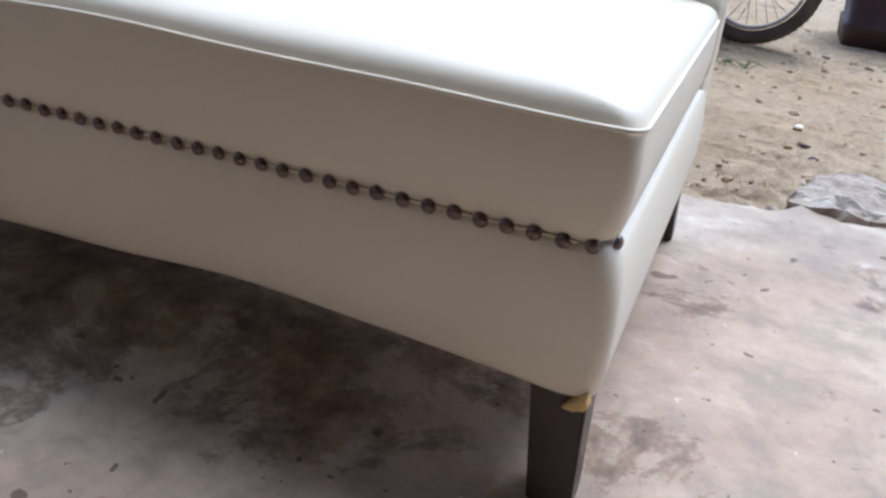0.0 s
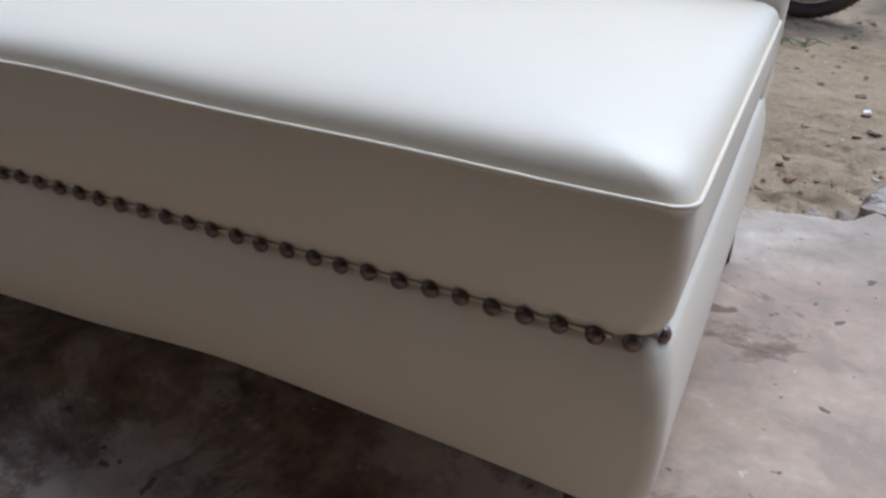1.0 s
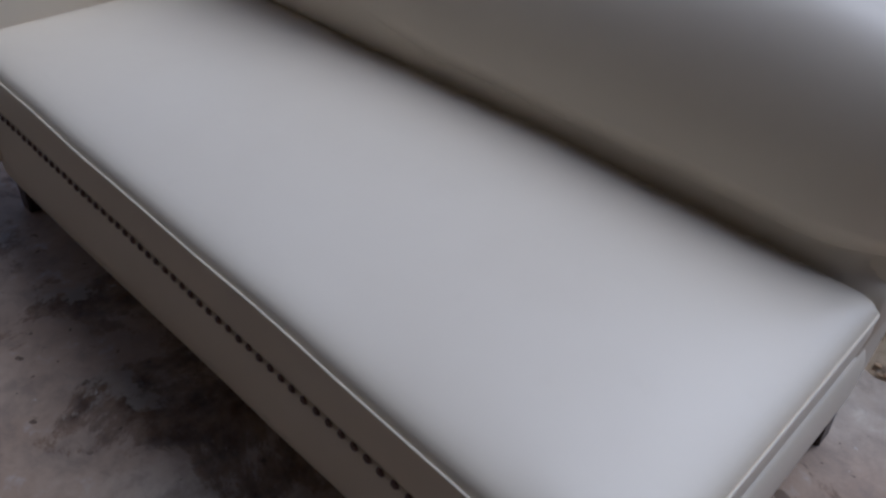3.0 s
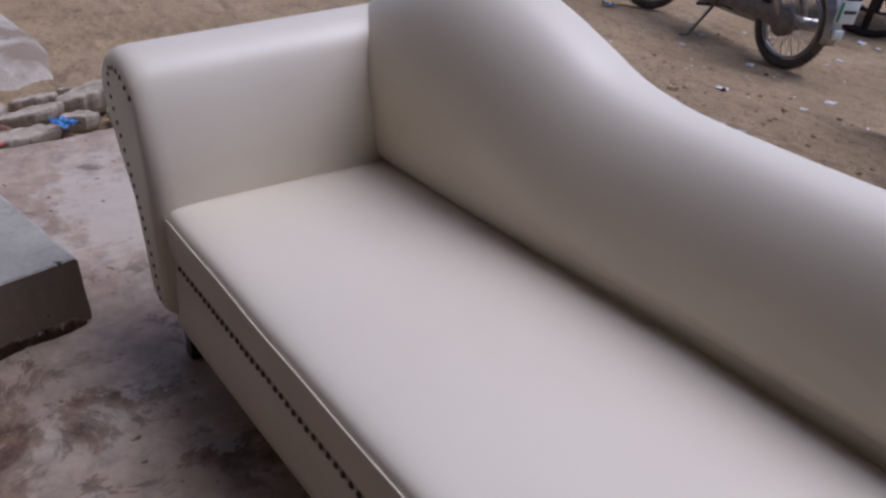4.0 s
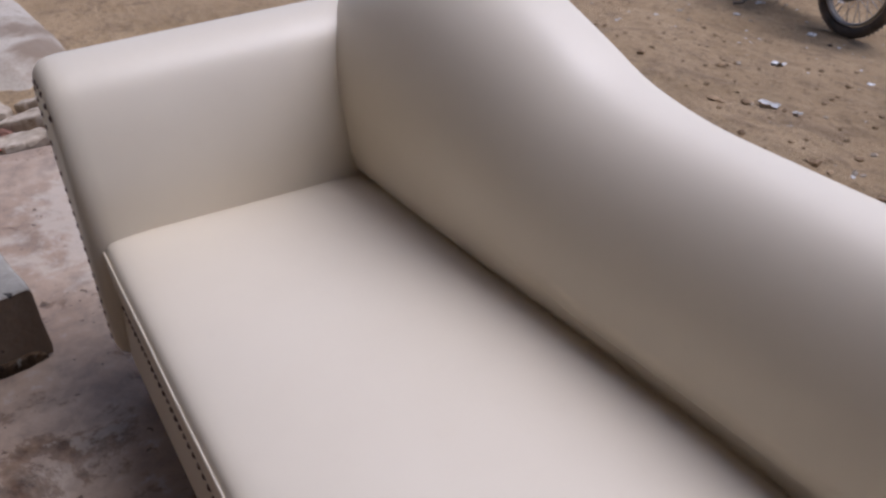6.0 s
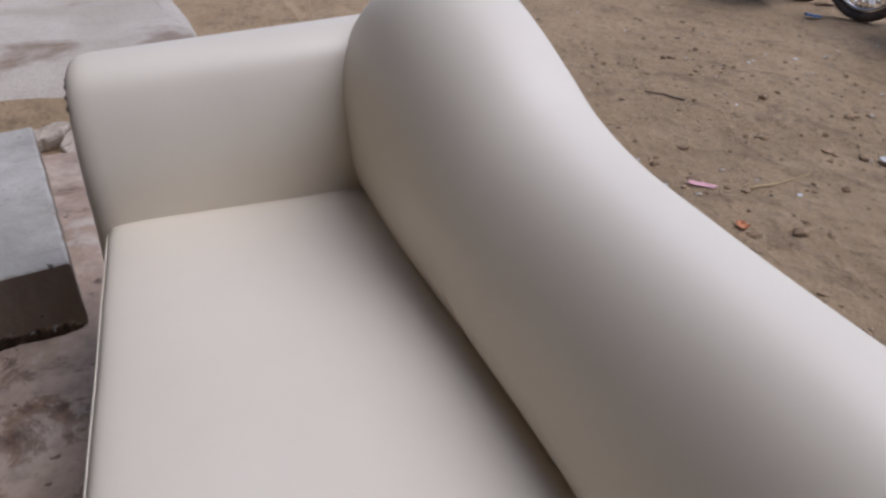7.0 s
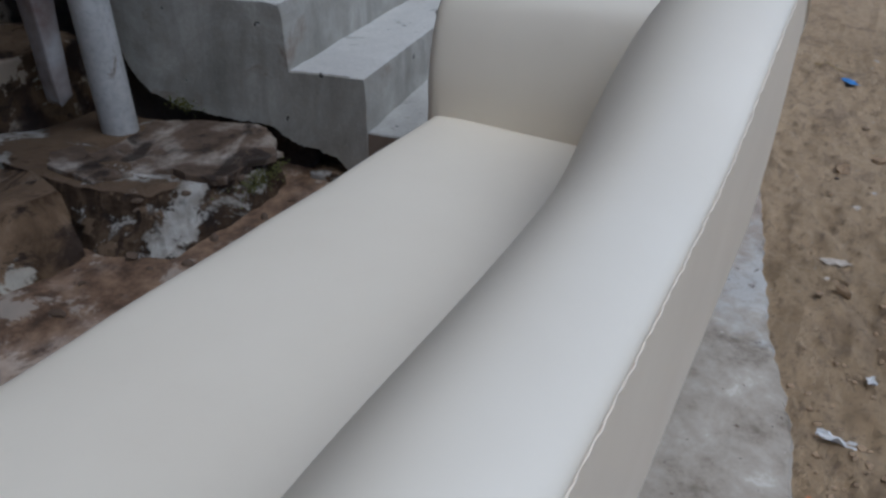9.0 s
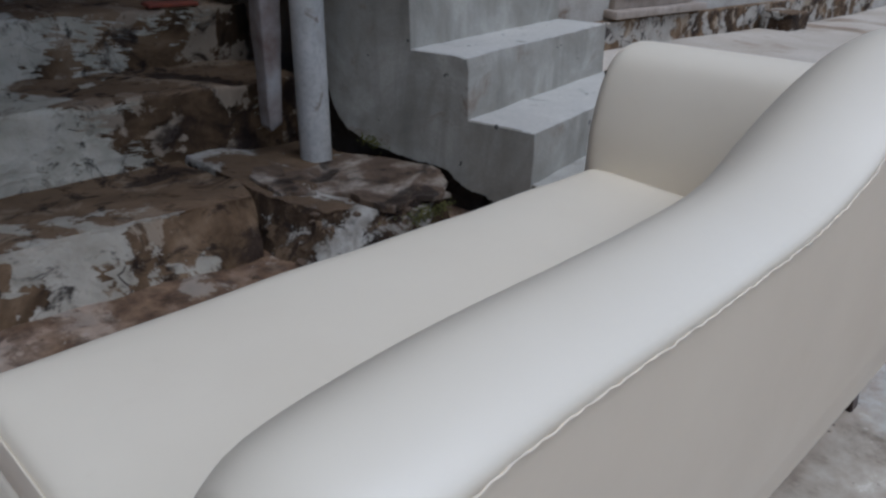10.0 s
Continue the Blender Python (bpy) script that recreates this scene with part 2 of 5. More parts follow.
    c = mix(n, l, wm, c, (0.50, 0.475, 0.42))
    k = plus(noise_node(n, l, 9.0, 8, 0.65, 0.3), zone((0.62, 0.90, 0), (1.5, 4.0, 1), 0.1, 0.5, 0.13, -0.25))
    c = mix(n, l, ramp(n, l, k, [(0.55, (0.0,)), (0.66, (0.75,))]), c, (0.09, 0.085, 0.085))
    for scale, cut, col in ((11, 0.72, (0.12, 0.08, 0.052)), (21, 0.69, (0.085, 0.056, 0.036)), (55, 0.71, (0.05, 0.036, 0.026)), (38, 0.73, (0.50, 0.44, 0.365))):
        sp = noise_node(n, l, scale, 3, 0.5, 0.2)
        c = mix(n, l, ramp(n, l, sp, [(cut, (0.0,)), (cut + 0.02, (0.8,))]), c, col)
    l.new(c, p.inputs["Base Color"])
    b1 = bump(n, l, p, fine, 0.3, 0.008)
    b2 = bump(n, l, p, mask, 0.3, 0.004, b1)
    bump(n, l, p, noise_node(n, l, 120, 5, 0.65), 0.25, 0.002, b2)
    l.new(ramp(n, l, q, [(0.45, (0.64,)), (0.60, (0.52,))]), p.inputs["Roughness"])
    return m


M_SLAB = slab_material()


def dirt_material():
    """Trodden yellow-brown earth: dry pale crust, darker crumbly damp soil, crevice shade as dark flecks, grit and
    scuffs.
    """
    m, n, l, p = mat("trodden_earth", 0.92)
    a = noise_node(n, l, 0.8, 8, 0.6, 0.5)
    c = ramp(n, l, a, [(0.3, (0.365, 0.248, 0.125)), (0.5, (0.46, 0.318, 0.170)), (0.72, (0.545, 0.39, 0.222))])
    tc = n.new("ShaderNodeTexCoord")
    sx = n.new("ShaderNodeSeparateXYZ")
    l.new(tc.outputs["Object"], sx.inputs[0])
    red = n.new("ShaderNodeMath")
    red.operation = "MULTIPLY_ADD"
    red.inputs[1].default_value = 0.20
    l.new(sx.outputs[1], red.inputs[0])
    l.new(noise_node(n, l, 1.1, 6), red.inputs[2])
    c = mix(n, l, ramp(n, l, red.outputs[0], [(1.05, (0.0,)), (1.40, (0.6,))]), c, (0.40, 0.24, 0.13))
    dry = n.new("ShaderNodeMath")
    dry.operation = "MULTIPLY_ADD"
    dry.inputs[1].default_value = 0.22
    l.new(sx.outputs[0], dry.inputs[0])
    l.new(noise_node(n, l, 1.3, 5), dry.inputs[2])
    c = mix(n, l, ramp(n, l, dry.outputs[0], [(0.62, (0.0,)), (0.95, (0.85,))]), c, (0.56, 0.425, 0.27))
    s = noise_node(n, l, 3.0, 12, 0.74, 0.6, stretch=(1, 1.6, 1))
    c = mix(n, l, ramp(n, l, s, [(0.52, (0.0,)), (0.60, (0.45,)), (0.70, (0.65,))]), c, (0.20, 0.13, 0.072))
    # dark stretched flecks: shade of the crevices put into the soil colour
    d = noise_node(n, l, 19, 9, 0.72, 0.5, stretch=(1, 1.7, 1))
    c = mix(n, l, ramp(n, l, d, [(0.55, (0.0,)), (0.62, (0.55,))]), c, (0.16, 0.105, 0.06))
    c = mix(n, l, ramp(n, l, d, [(0.36, (0.5,)), (0.46, (0.0,))]), c, (0.52, 0.385, 0.235))
    g = noise_node(n, l, 70, 7, 0.75)
    c = mix(n, l, ramp(n, l, g, [(0.52, (0.0,)), (0.70, (0.4,))]), c, (0.11, 0.07, 0.042))
    f = noise_node(n, l, 30, 3)
    c = mix(n, l, ramp(n, l, f, [(0.71, (0.0,)), (0.74, (0.7,))]), c, (0.45, 0.39, 0.31))
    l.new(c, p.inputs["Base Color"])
    b1 = bump(n, l, p, s, 0.9, 0.05)
    b2 = bump(n, l, p, d, 1.0, 0.02, b1)
    bump(n, l, p, g, 0.8, 0.005, b2)
    return m


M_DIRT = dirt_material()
M_CLOD = simple("dry_clod", (0.19, 0.122, 0.066), (0.36, 0.245, 0.135), 30, 0.95, 0, 0.4, 0.003)


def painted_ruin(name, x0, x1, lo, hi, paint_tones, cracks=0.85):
    """Old render: pale limewash left on the parts away from the pipes, brown cement, black damp beside the pipes."""
    m, n, l, p = mat(name, 0.8)
    p.inputs["Specular IOR Level"].default_value = 0.15
    a = noise_node(n, l, 3.2, 9, 0.62, 0.7)
    base = ramp(n, l, a, [(0.34, (0.020, 0.012, 0.006)), (0.46, (0.07, 0.043, 0.022)), (0.58, (0.155, 0.100, 0.054)), (0.74, (0.28, 0.195, 0.12))])
    tc = n.new("ShaderNodeTexCoord")
    sx = n.new("ShaderNodeSeparateXYZ")
    l.new(tc.outputs["Object"], sx.inputs[0])
    mr = n.new("ShaderNodeMapRange")
    mr.inputs[1].default_value, mr.inputs[2].default_value, mr.inputs[3].default_value, mr.inputs[4].default_value = x0, x1, lo, hi
    l.new(sx.outputs[0], mr.inputs[0])
    f = noise_node(n, l, 3.4, 10, 0.6, 0.35)
    add = n.new("ShaderNodeMath")
    l.new(f, add.inputs[0])
    l.new(mr.outputs[0], add.inputs[1])
    geo = n.new("ShaderNodeNewGeometry")
    sz = n.new("ShaderNodeSeparateXYZ")
    l.new(geo.outputs["True Normal"], sz.inputs[0])
    worn = n.new("ShaderNodeMath")
    worn.operation = "MULTIPLY_ADD"
    worn.inputs[1].default_value = -0.13
    l.new(sz.outputs[2], worn.inputs[0])
    l.new(add.outputs[0], worn.inputs[2])
    mask = ramp(n, l, worn.outputs[0], [(0.515, (0.0,)), (0.535, (1.0,))])
    paint = ramp(n, l, noise_node(n, l, 10, 7), [(0.3, paint_tones[0]), (0.7, paint_tones[1])])
    vor = n.new("ShaderNodeTexVoronoi")
    vor.feature = "DISTANCE_TO_EDGE"
    vor.inputs["Scale"].default_value = 11.0
    wob = n.new("ShaderNodeVectorMath")
    wob.operation = "MULTIPLY_ADD"
    wob.inputs[1].default_value = (0.25, 0.25, 0.25)
    wn_ = n.new("ShaderNodeTexNoise")
    wn_.inputs["Scale"].default_value = 6.0
    l.new(tc.outputs["Object"], wn_.inputs["Vector"])
    l.new(wn_.outputs[1], wob.inputs[0])
    l.new(tc.outputs["Object"], wob.inputs[2])
    l.new(wob.outputs[0], vor.inputs["Vector"])
    crk = n.new("ShaderNodeMath")
    crk.operation = "MULTIPLY_ADD"
    crk.inputs[1].default_value = 1.6
    l.new(vor.outputs["Distance"], crk.inputs[0])
    l.new(ramp(n, l, noise_node(n, l, 5, 6, 0.6, 0.4), [(0.42, (0.0,)), (0.56, (0.4,))]), crk.inputs[2])
    paint = mix(n, l, ramp(n, l, crk.outputs[0], [(0.03, (cracks,)), (0.10, (0.0,))]), paint, (0.05, 0.035, 0.028))
    old = noise_node(n, l, 5.5, 9, 0.62, 0.3)
    base = mix(n, l, ramp(n, l, old, [(0.545, (0.0,)), (0.575, (0.8,))]), base, (0.34, 0.27, 0.19))
    # bare cement tops carry dust and painted sky light
    c = mix(n, l, mask, lit_dusty_tops(n, l, base, 0.6), paint)
    k = noise_node(n, l, 8, 9, 0.68, 0.9)
    c = mix(n, l, ramp(n, l, k, [(0.55, (0.0,)), (0.63, (0.9,))]), c, (0.02, 0.014, 0.011))
    dm = n.new("ShaderNodeMath")
    dm.operation = "SUBTRACT"
    l.new(noise_node(n, l, 5, 8, 0.6, 0.5), dm.inputs[0])
    l.new(mr.outputs[0], dm.inputs[1])
    c = mix(n, l, ramp(n, l, dm.outputs[0], [(0.60, (0.0,)), (0.68, (0.85,))]), c, (0.018, 0.012, 0.010))
    l.new(c, p.inputs["Base Color"])
    b1 = bump(n, l, p, mask, 0.5, 0.005)
    b2 = bump(n, l, p, k, 0.8, 0.02, b1)
    bump(n, l, p, noise_node(n, l, 40, 8, 0.72), 0.8, 0.008, b2)
    return m


M_RUIN = painted_ruin("flaking_limewash", 0.40, 0.85, -0.09, 0.18, ((0.35, 0.315, 0.235), (0.56, 0.51, 0.40)), 0.25)
M_PLINTH = painted_ruin("stained_plinth", -9.0, -1.0, 0.01, 0.05, ((0.30, 0.265, 0.215), (0.43, 0.39, 0.325)))
M_TREAD = painted_ruin("worn_limewash_tread", 0.55, 0.95, -0.10, 0.10, ((0.31, 0.272, 0.205), (0.50, 0.45, 0.36)))
M_PVC = concrete("weathered_plastic_pipe", ((0.31, 0.295, 0.26), (0.44, 0.42, 0.375), (0.56, 0.54, 0.49)), (0.17, 0.13, 0.09), 0.63, 7, 9, 0.55)
M_RUSTPIPE = simple("rusty_painted_metal", (0.13, 0.085, 0.065), (0.36, 0.34, 0.31), 9, 0.7, 0.1, 0.5)
M_MOSS = simple("moss", (0.07, 0.07, 0.015), (0.16, 0.15, 0.035), 60, 0.95, 0, 0.9, 0.01)
M_TYRE = simple("dusty_rubber", (0.045, 0.037, 0.030), (0.125, 0.102, 0.082), 14, 0.9)
M_TYREDUST = simple("mud_caked_rubber", (0.15, 0.125, 0.10), (0.26, 0.22, 0.18), 14, 0.9)
M_CHROME = simple("dull_chrome", (0.33, 0.31, 0.29), (0.52, 0.50, 0.47), 30, 0.42, 1.0, 0.1)
M_RED = simple("red_bike_paint", (0.26, 0.012, 0.015), (0.36, 0.02, 0.02), 14, 0.25)
M_GREEN = simple("green_decal", (0.02, 0.16, 0.06), (0.03, 0.22, 0.08), 14, 0.3)
M_BLACK = simple("black_plastic", (0.012, 0.012, 0.013), (0.03, 0.03, 0.03), 14, 0.5)
M_ENGINE = simple("dusty_aluminium", (0.13, 0.105, 0.085), (0.27, 0.225, 0.185), 18, 0.65, 0.4, 0.4)
M_WHITEPLATE = simple("white_enamel", (0.62, 0.66, 0.62), (0.72, 0.75, 0.72), 14, 0.4)
M_PLATEBAR = simple("plate_green", (0.02, 0.18, 0.09), (0.03, 0.24, 0.12), 14, 0.4)
M_TAIL = simple("red_lens", (0.35, 0.01, 0.012), (0.45, 0.02, 0.02), 14, 0.15)
M_LENS = simple("clear_lens", (0.6, 0.55, 0.5), (0.75, 0.7, 0.65), 14, 0.12)
M_WOOD = simple("weathered_wood", (0.13, 0.09, 0.06), (0.24, 0.175, 0.12), 12, 0.85, 0, 0.6, 0.006)
M_CARTWOOD = simple("dark_cart_wood", (0.018, 0.010, 0.008), (0.05, 0.03, 0.022), 16, 0.85, 0, 0.6, 0.005)
M_MAROON = simple("maroon_plastic", (0.035, 0.014, 0.016), (0.07, 0.03, 0.032), 10, 0.6)
M_PAPER = simple("pale_green_tissue", (0.58, 0.66, 0.50), (0.70, 0.76, 0.62), 30, 0.85)
M_BLUE = simple("blue_wrapper", (0.05, 0.17, 0.42), (0.1, 0.28, 0.55), 20, 0.4)
M_WHITE = simple("white_litter", (0.62, 0.60, 0.56), (0.78, 0.76, 0.72), 20, 0.7)
M_ORANGE = simple("orange_litter", (0.55, 0.20, 0.08), (0.7, 0.32, 0.14), 20, 0.6)
M_REDLIT = simple("red_litter", (0.4, 0.05, 0.04), (0.5, 0.09, 0.06), 20, 0.6)
M_RUST = simple("faded_red_cloth", (0.16, 0.035, 0.02), (0.26, 0.07, 0.035), 20, 0.85)
M_BRICK = simple("brick_scrap", (0.13, 0.06, 0.04), (0.26, 0.13, 0.09), 25, 0.9, 0, 0.6, 0.004)
M_STRAW = simple("straw", (0.45, 0.32, 0.15), (0.55, 0.42, 0.2), 20, 0.8)
M_TWIG = simple("dry_twig", (0.06, 0.04, 0.025), (0.12, 0.08, 0.05), 20, 0.9)
M_GRASS = simple("green_weed", (0.10, 0.13, 0.04), (0.17, 0.20, 0.07), 20, 0.8)
M_PINK = simple("pink_cloth", (0.6, 0.3, 0.32), (0.7, 0.42, 0.42), 20, 0.85)

# ---- builders ----


def mesh_from(name, bm, material, smooth=True):
    me = bpy.data.meshes.new(name)
    bmesh.ops.recalc_face_normals(bm, faces=bm.faces)
    bm.to_mesh(me)
    bm.free()
    if smooth:
        for f in me.polygons:
            f.use_smooth = True
    me.materials.append(material)
    return me


def part(name, bm, material, parent, label="", smooth=True):
    ob = new(name, mesh_from(name, bm, material, smooth))
    ob.parent = parent
    if label:
        tagged(ob, label)
    return ob


def thing(name, label, category, group="", kind="", at=None):
    e = new(name)
    e.empty_display_size = 0.05
    if at is not None:
        e.matrix_world = at
    return tagged(e, label, category, group, kind)


def single(name, bm, material, label, category, group="", kind="", smooth=True, at=None):
    ob = new(name, mesh_from(name, bm, material, smooth))
    if at is not None:
        ob.matrix_world = at
    return tagged(ob, label, category, group, kind)


def loft(rings, closed=True, cap0=True, cap1=True, bm=None):
    bm = bm or bmesh.new()
    vs = [[bm.verts.new(p) for p in r] for r in rings]
    k = len(rings[0])
    for a, b in zip(vs, vs[1:]):
        for i in range(k if closed else k - 1):
            j = (i + 1) % k
            bm.faces.new((a[i], a[j], b[j], b[i]))
    if cap0:
        bm.faces.new(vs[0])
    if cap1:
        bm.faces.new(vs[-1])
    return bm


def tube(points, r, sides=8, closed=False, bm=None):
    """A round bar along the points; r may be one radius or one a point."""
    pts = [Vector(p) for p in points]
    k = len(pts)
    rs = r if isinstance(r, (list, tuple)) else [r] * k
    rings, up = [], None
    for i, p in enumerate(pts):
        a = pts[(i - 1) % k] if closed or i > 0 else p
        b = pts[(i + 1) % k] if closed or i < k - 1 else p
        d = (b - a).normalized()
        if up is None:
            up = d.orthogonal().normalized()
        up = (up - d * up.dot(d)).normalized()
        side = d.cross(up)
        rings.append([p + (up * math.cos(t) + side * math.sin(t)) * rs[i] for t in (2 * math.pi * s / sides for s in range(sides))])
    if closed:
        rings.append(rings[0])
        return loft(rings, True, False, False, bm)
    return loft(rings, True, True, True, bm)


def box(x0, x1, y0, y1, z0, z1, bevel=0.0, seg=2, bm=None):
    b = bmesh.new()
    bmesh.ops.create_cube(b, size=1)
    for v in b.verts:
        v.co = Vector(((x0 + x1) / 2 + v.co.x * (x1 - x0), (y0 + y1) / 2 + v.co.y * (y1 - y0), (z0 + z1) / 2 + v.co.z * (z1 - z0)))
    if bevel:
        bmesh.ops.bevel(b, geom=b.edges[:], offset=bevel, segments=seg, profile=0.5, affect="EDGES")
    if bm is None:
        return b
    me = bpy.data.meshes.new("tmp")
    b.to_mesh(me)
    bm.from_mesh(me)
    bpy.data.meshes.remove(me)
    b.free()
    return bm


def rrect(x0, x1, y0, y1, r, z, nx=40, ny=16, nc=6):
    """A rounded rectangle, counter-clockwise from the front left; z: a number or a function of x and y."""
    pts = []
    for i in range(nx):
        pts.append((x0 + r + (x1 - x0 - 2 * r) * i / nx, y0))
    for i in range(nc):
        t = math.pi / 2 * i / nc
        pts.append((x1 - r + r * math.sin(t), y0 + r - r * math.cos(t)))
    for i in range(ny):
        pts.append((x1, y0 + r + (y1 - y0 - 2 * r) * i / ny))
    for i in range(nc):
        t = math.pi / 2 * i / nc
        pts.append((x1 - r + r * math.cos(t), y1 - r + r * math.sin(t)))
    for i in range(nx):
        pts.append((x1 - r - (x1 - x0 - 2 * r) * i / nx, y1))
    for i in range(nc):
        t = math.pi / 2 * i / nc
        pts.append((x0 + r - r * math.sin(t), y1 - r + r * math.cos(t)))
    for i in range(ny):
        pts.append((x0, y1 - r - (y1 - y0 - 2 * r) * i / ny))
    for i in range(nc):
        t = math.pi / 2 * i / nc
        pts.append((x0 + r - r * math.cos(t), y0 + r - r * math.sin(t)))
    return [Vector((x, y, z(x, y) if callable(z) else z)) for x, y in pts]


def curve_at(keys, x):
    """A smooth curve through (x, value) keys."""
    if x <= keys[0][0]:
        return keys[0][1]
    if x >= keys[-1][0]:
        return keys[-1][1]
    for i in range(len(keys) - 1):
        (a, va), (b, vb) = keys[i], keys[i + 1]
        if a <= x <= b:
            pa, pb = keys[max(0, i - 1)], keys[min(len(keys) - 1, i + 2)]
            ma = (vb - pa[1]) / (b - pa[0])
            mb = (pb[1] - va) / (pb[0] - a)
            t = (x - a) / (b - a)
            h = b - a
            return ((2 * t**3 - 3 * t * t + 1) * va + (t**3 - 2 * t * t + t) * h * ma
                    + (-2 * t**3 + 3 * t * t) * vb + (t**3 - t * t) * h * mb)


def smooth_loop(pts, per=6, closed=False):
    out, k = [], len(pts)
    rng = range(k if closed else k - 1)
    for i in rng:
        p0, p1, p2, p3 = (Vector(pts[j % k] if closed else pts[min(max(j, 0), k - 1)]) for j in (i - 1, i, i + 1, i + 2))
        for s in range(per):
            t = s / per
            out.append(0.5 * ((2 * p1) + (p2 - p0) * t + (2 * p0 - 5 * p1 + 4 * p2 - p3) * t * t + (3 * p1 - p0 - 3 * p2 + p3) * t**3))
    if not closed:
        out.append(Vector(pts[-1]))
    return out


def rough_block(x0, x1, y0, y1, z0, z1, seed, amp=0.012, cuts=6, freq=9.0, bevel=0.02, wear=0.0, crag=0.0):
    """A worn block: rounded edges, uneven faces and broken corners."""
    b = box(x0, x1, y0, y1, z0, z1, bevel, 2)
    bmesh.ops.subdivide_edges(b, edges=[e for e in b.edges if e.calc_length() > 0.08], cuts=cuts, use_grid_fill=True)
    off = Vector((seed * 3.1, seed * 1.7, seed * 0.9))
    mid = Vector(((x0 + x1) / 2, (y0 + y1) / 2, (z0 + z1) / 2))
    for v in b.verts:
        n1 = noise.noise_vector(v.co * freq + off)
        n2 = noise.noise_vector(v.co * freq * 3.1 + off)
        v.co += n1 * amp + n2 * amp * 0.4
        v.co += noise.noise_vector(v.co * freq * 7.3 + off) * crag + noise.noise_vector(v.co * freq * 2.0 - off) * crag * 0.8
        if wear:
            q = noise.noise(v.co * 4.0 + off)
            if q > 0.1:
                v.co += (mid - v.co) * wear * (q - 0.1)
    return b


def stone(seed, sx, sy, sz, sub=2, amp=0.25):
    """A broken lump with flat-ish faces."""
    b = bmesh.new()
    bmesh.ops.create_icosphere(b, subdivisions=sub, radius=1)
    off = Vector((seed * 2.3, seed * 5.1, seed * 0.7))
    rnd = random.Random(seed)
    planes = []
    for _ in range(7):
        d = Vector((rnd.uniform(-1, 1), rnd.uniform(-1, 1), rnd.uniform(-1, 1))).normalized()
        planes.append((d, rnd.uniform(0.55, 0.8)))
    for v in b.verts:
        c = v.co.copy()
        for d, h in planes:
            e = c.dot(d) - h
            if e > 0:
                c -= d * e
        c *= 1 + amp * noise.noise(v.co * 2.2 + off)
        if sub > 3:
            c *= 1 + 0.07 * noise.noise(v.co * 6 + off) + 0.05 * noise.noise(v.co * 13 + off)
        v.co = Vector((c.x * sx, c.y * sy, c.z * sz))
    return b


# ---- ground ----


def ease(t):
    t = min(1.0, max(0.0, t))
    return t * t * (3 - 2 * t)


def ground_z(x, y):
    drop = 0.05 * min(1.0, max(0.0, (y - 1.2) / 1.8)) * min(1.0, max(0.0, (x + 0.5) / 1.5))
    drop += 0.09 * ease((y - 3.1) / 1.2) * ease((x + 2.5) / 1.2) * (1 - ease((x - 0.2) / 1.0))
    near = max(0.0, 1 - math.hypot(x, y - 2) / 14)
    v = Vector((x, y, 0))
    lumps = 0.022 * noise.noise(v * 0.9) + near * (0.014 * noise.noise(v * 3.3) + 0.010 * noise.noise(v * 9.0) + 0.006 * noise.noise(v * 23.0))
    # crumbly, trodden stretches, rougher along the slab
    crumb = max(0.0, 0.10 + noise.noise(v * 1.7 + Vector((4, 1, 0))) + 0.8 * (1 - ease((y - 1.1) / 1.0)))
    a = noise.noise(Vector((x * 9.0, y * 15.0, 0)))
    b = noise.noise(Vector((x * 24.0, y * 33.0, 3)))
    lumps += near * min(1.0, crumb) * (0.027 * a + 0.021 * b - 0.026 * max(0.0, 0.12 - abs(a)) / 0.12 * max(0.0, b + 0.25))
    # crack in the dried mud
    u = (y - 1.415) * 0.82 - (x - 0.315) * 0.57 + 0.03 * noise.noise(v * 14)
    w = (x - 0.315) * 0.82 + (y - 1.415) * 0.57
    lumps -= 0.03 * max(0.0, 1 - abs(u) / 0.022) * max(0.0, 1 - abs(w) / 0.13)
    return -0.065 - drop + lumps


def spaced(lo, hi, step, far, grow=1.35):
    c = [lo + step * i for i in range(int((hi - lo) / step) + 1)]
    s = step
    while c[-1] < far:
        s *= grow
        c.append(c[-1] + s)
    s = step
    while c[0] > -far:
        s *= grow
        c.insert(0, c[0] - s)
    return c


def build_ground():
    xs = spaced(-3.4, 2.3, 0.021, 300, 1.12)
    ys = spaced(0.72, 3.6, 0.021, 300, 1.12)
    k = len(ys)
    verts = [(x, y, ground_z(x, y)) for x in xs for y in ys]
    faces = [(i * k + j, (i + 1) * k + j, (i + 1) * k + j + 1, i * k + j + 1) for i in range(len(xs) - 1) for j in range(k - 1)]
    me = bpy.data.meshes.new("ground")
    me.from_pydata(verts, [], faces)
    for f in me.polygons:
        f.use_smooth = True
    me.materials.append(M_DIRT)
    return tagged(new("ground", me), "brown trodden bare earth with scuffs and litter", "ground", "", "structure")


build_ground()


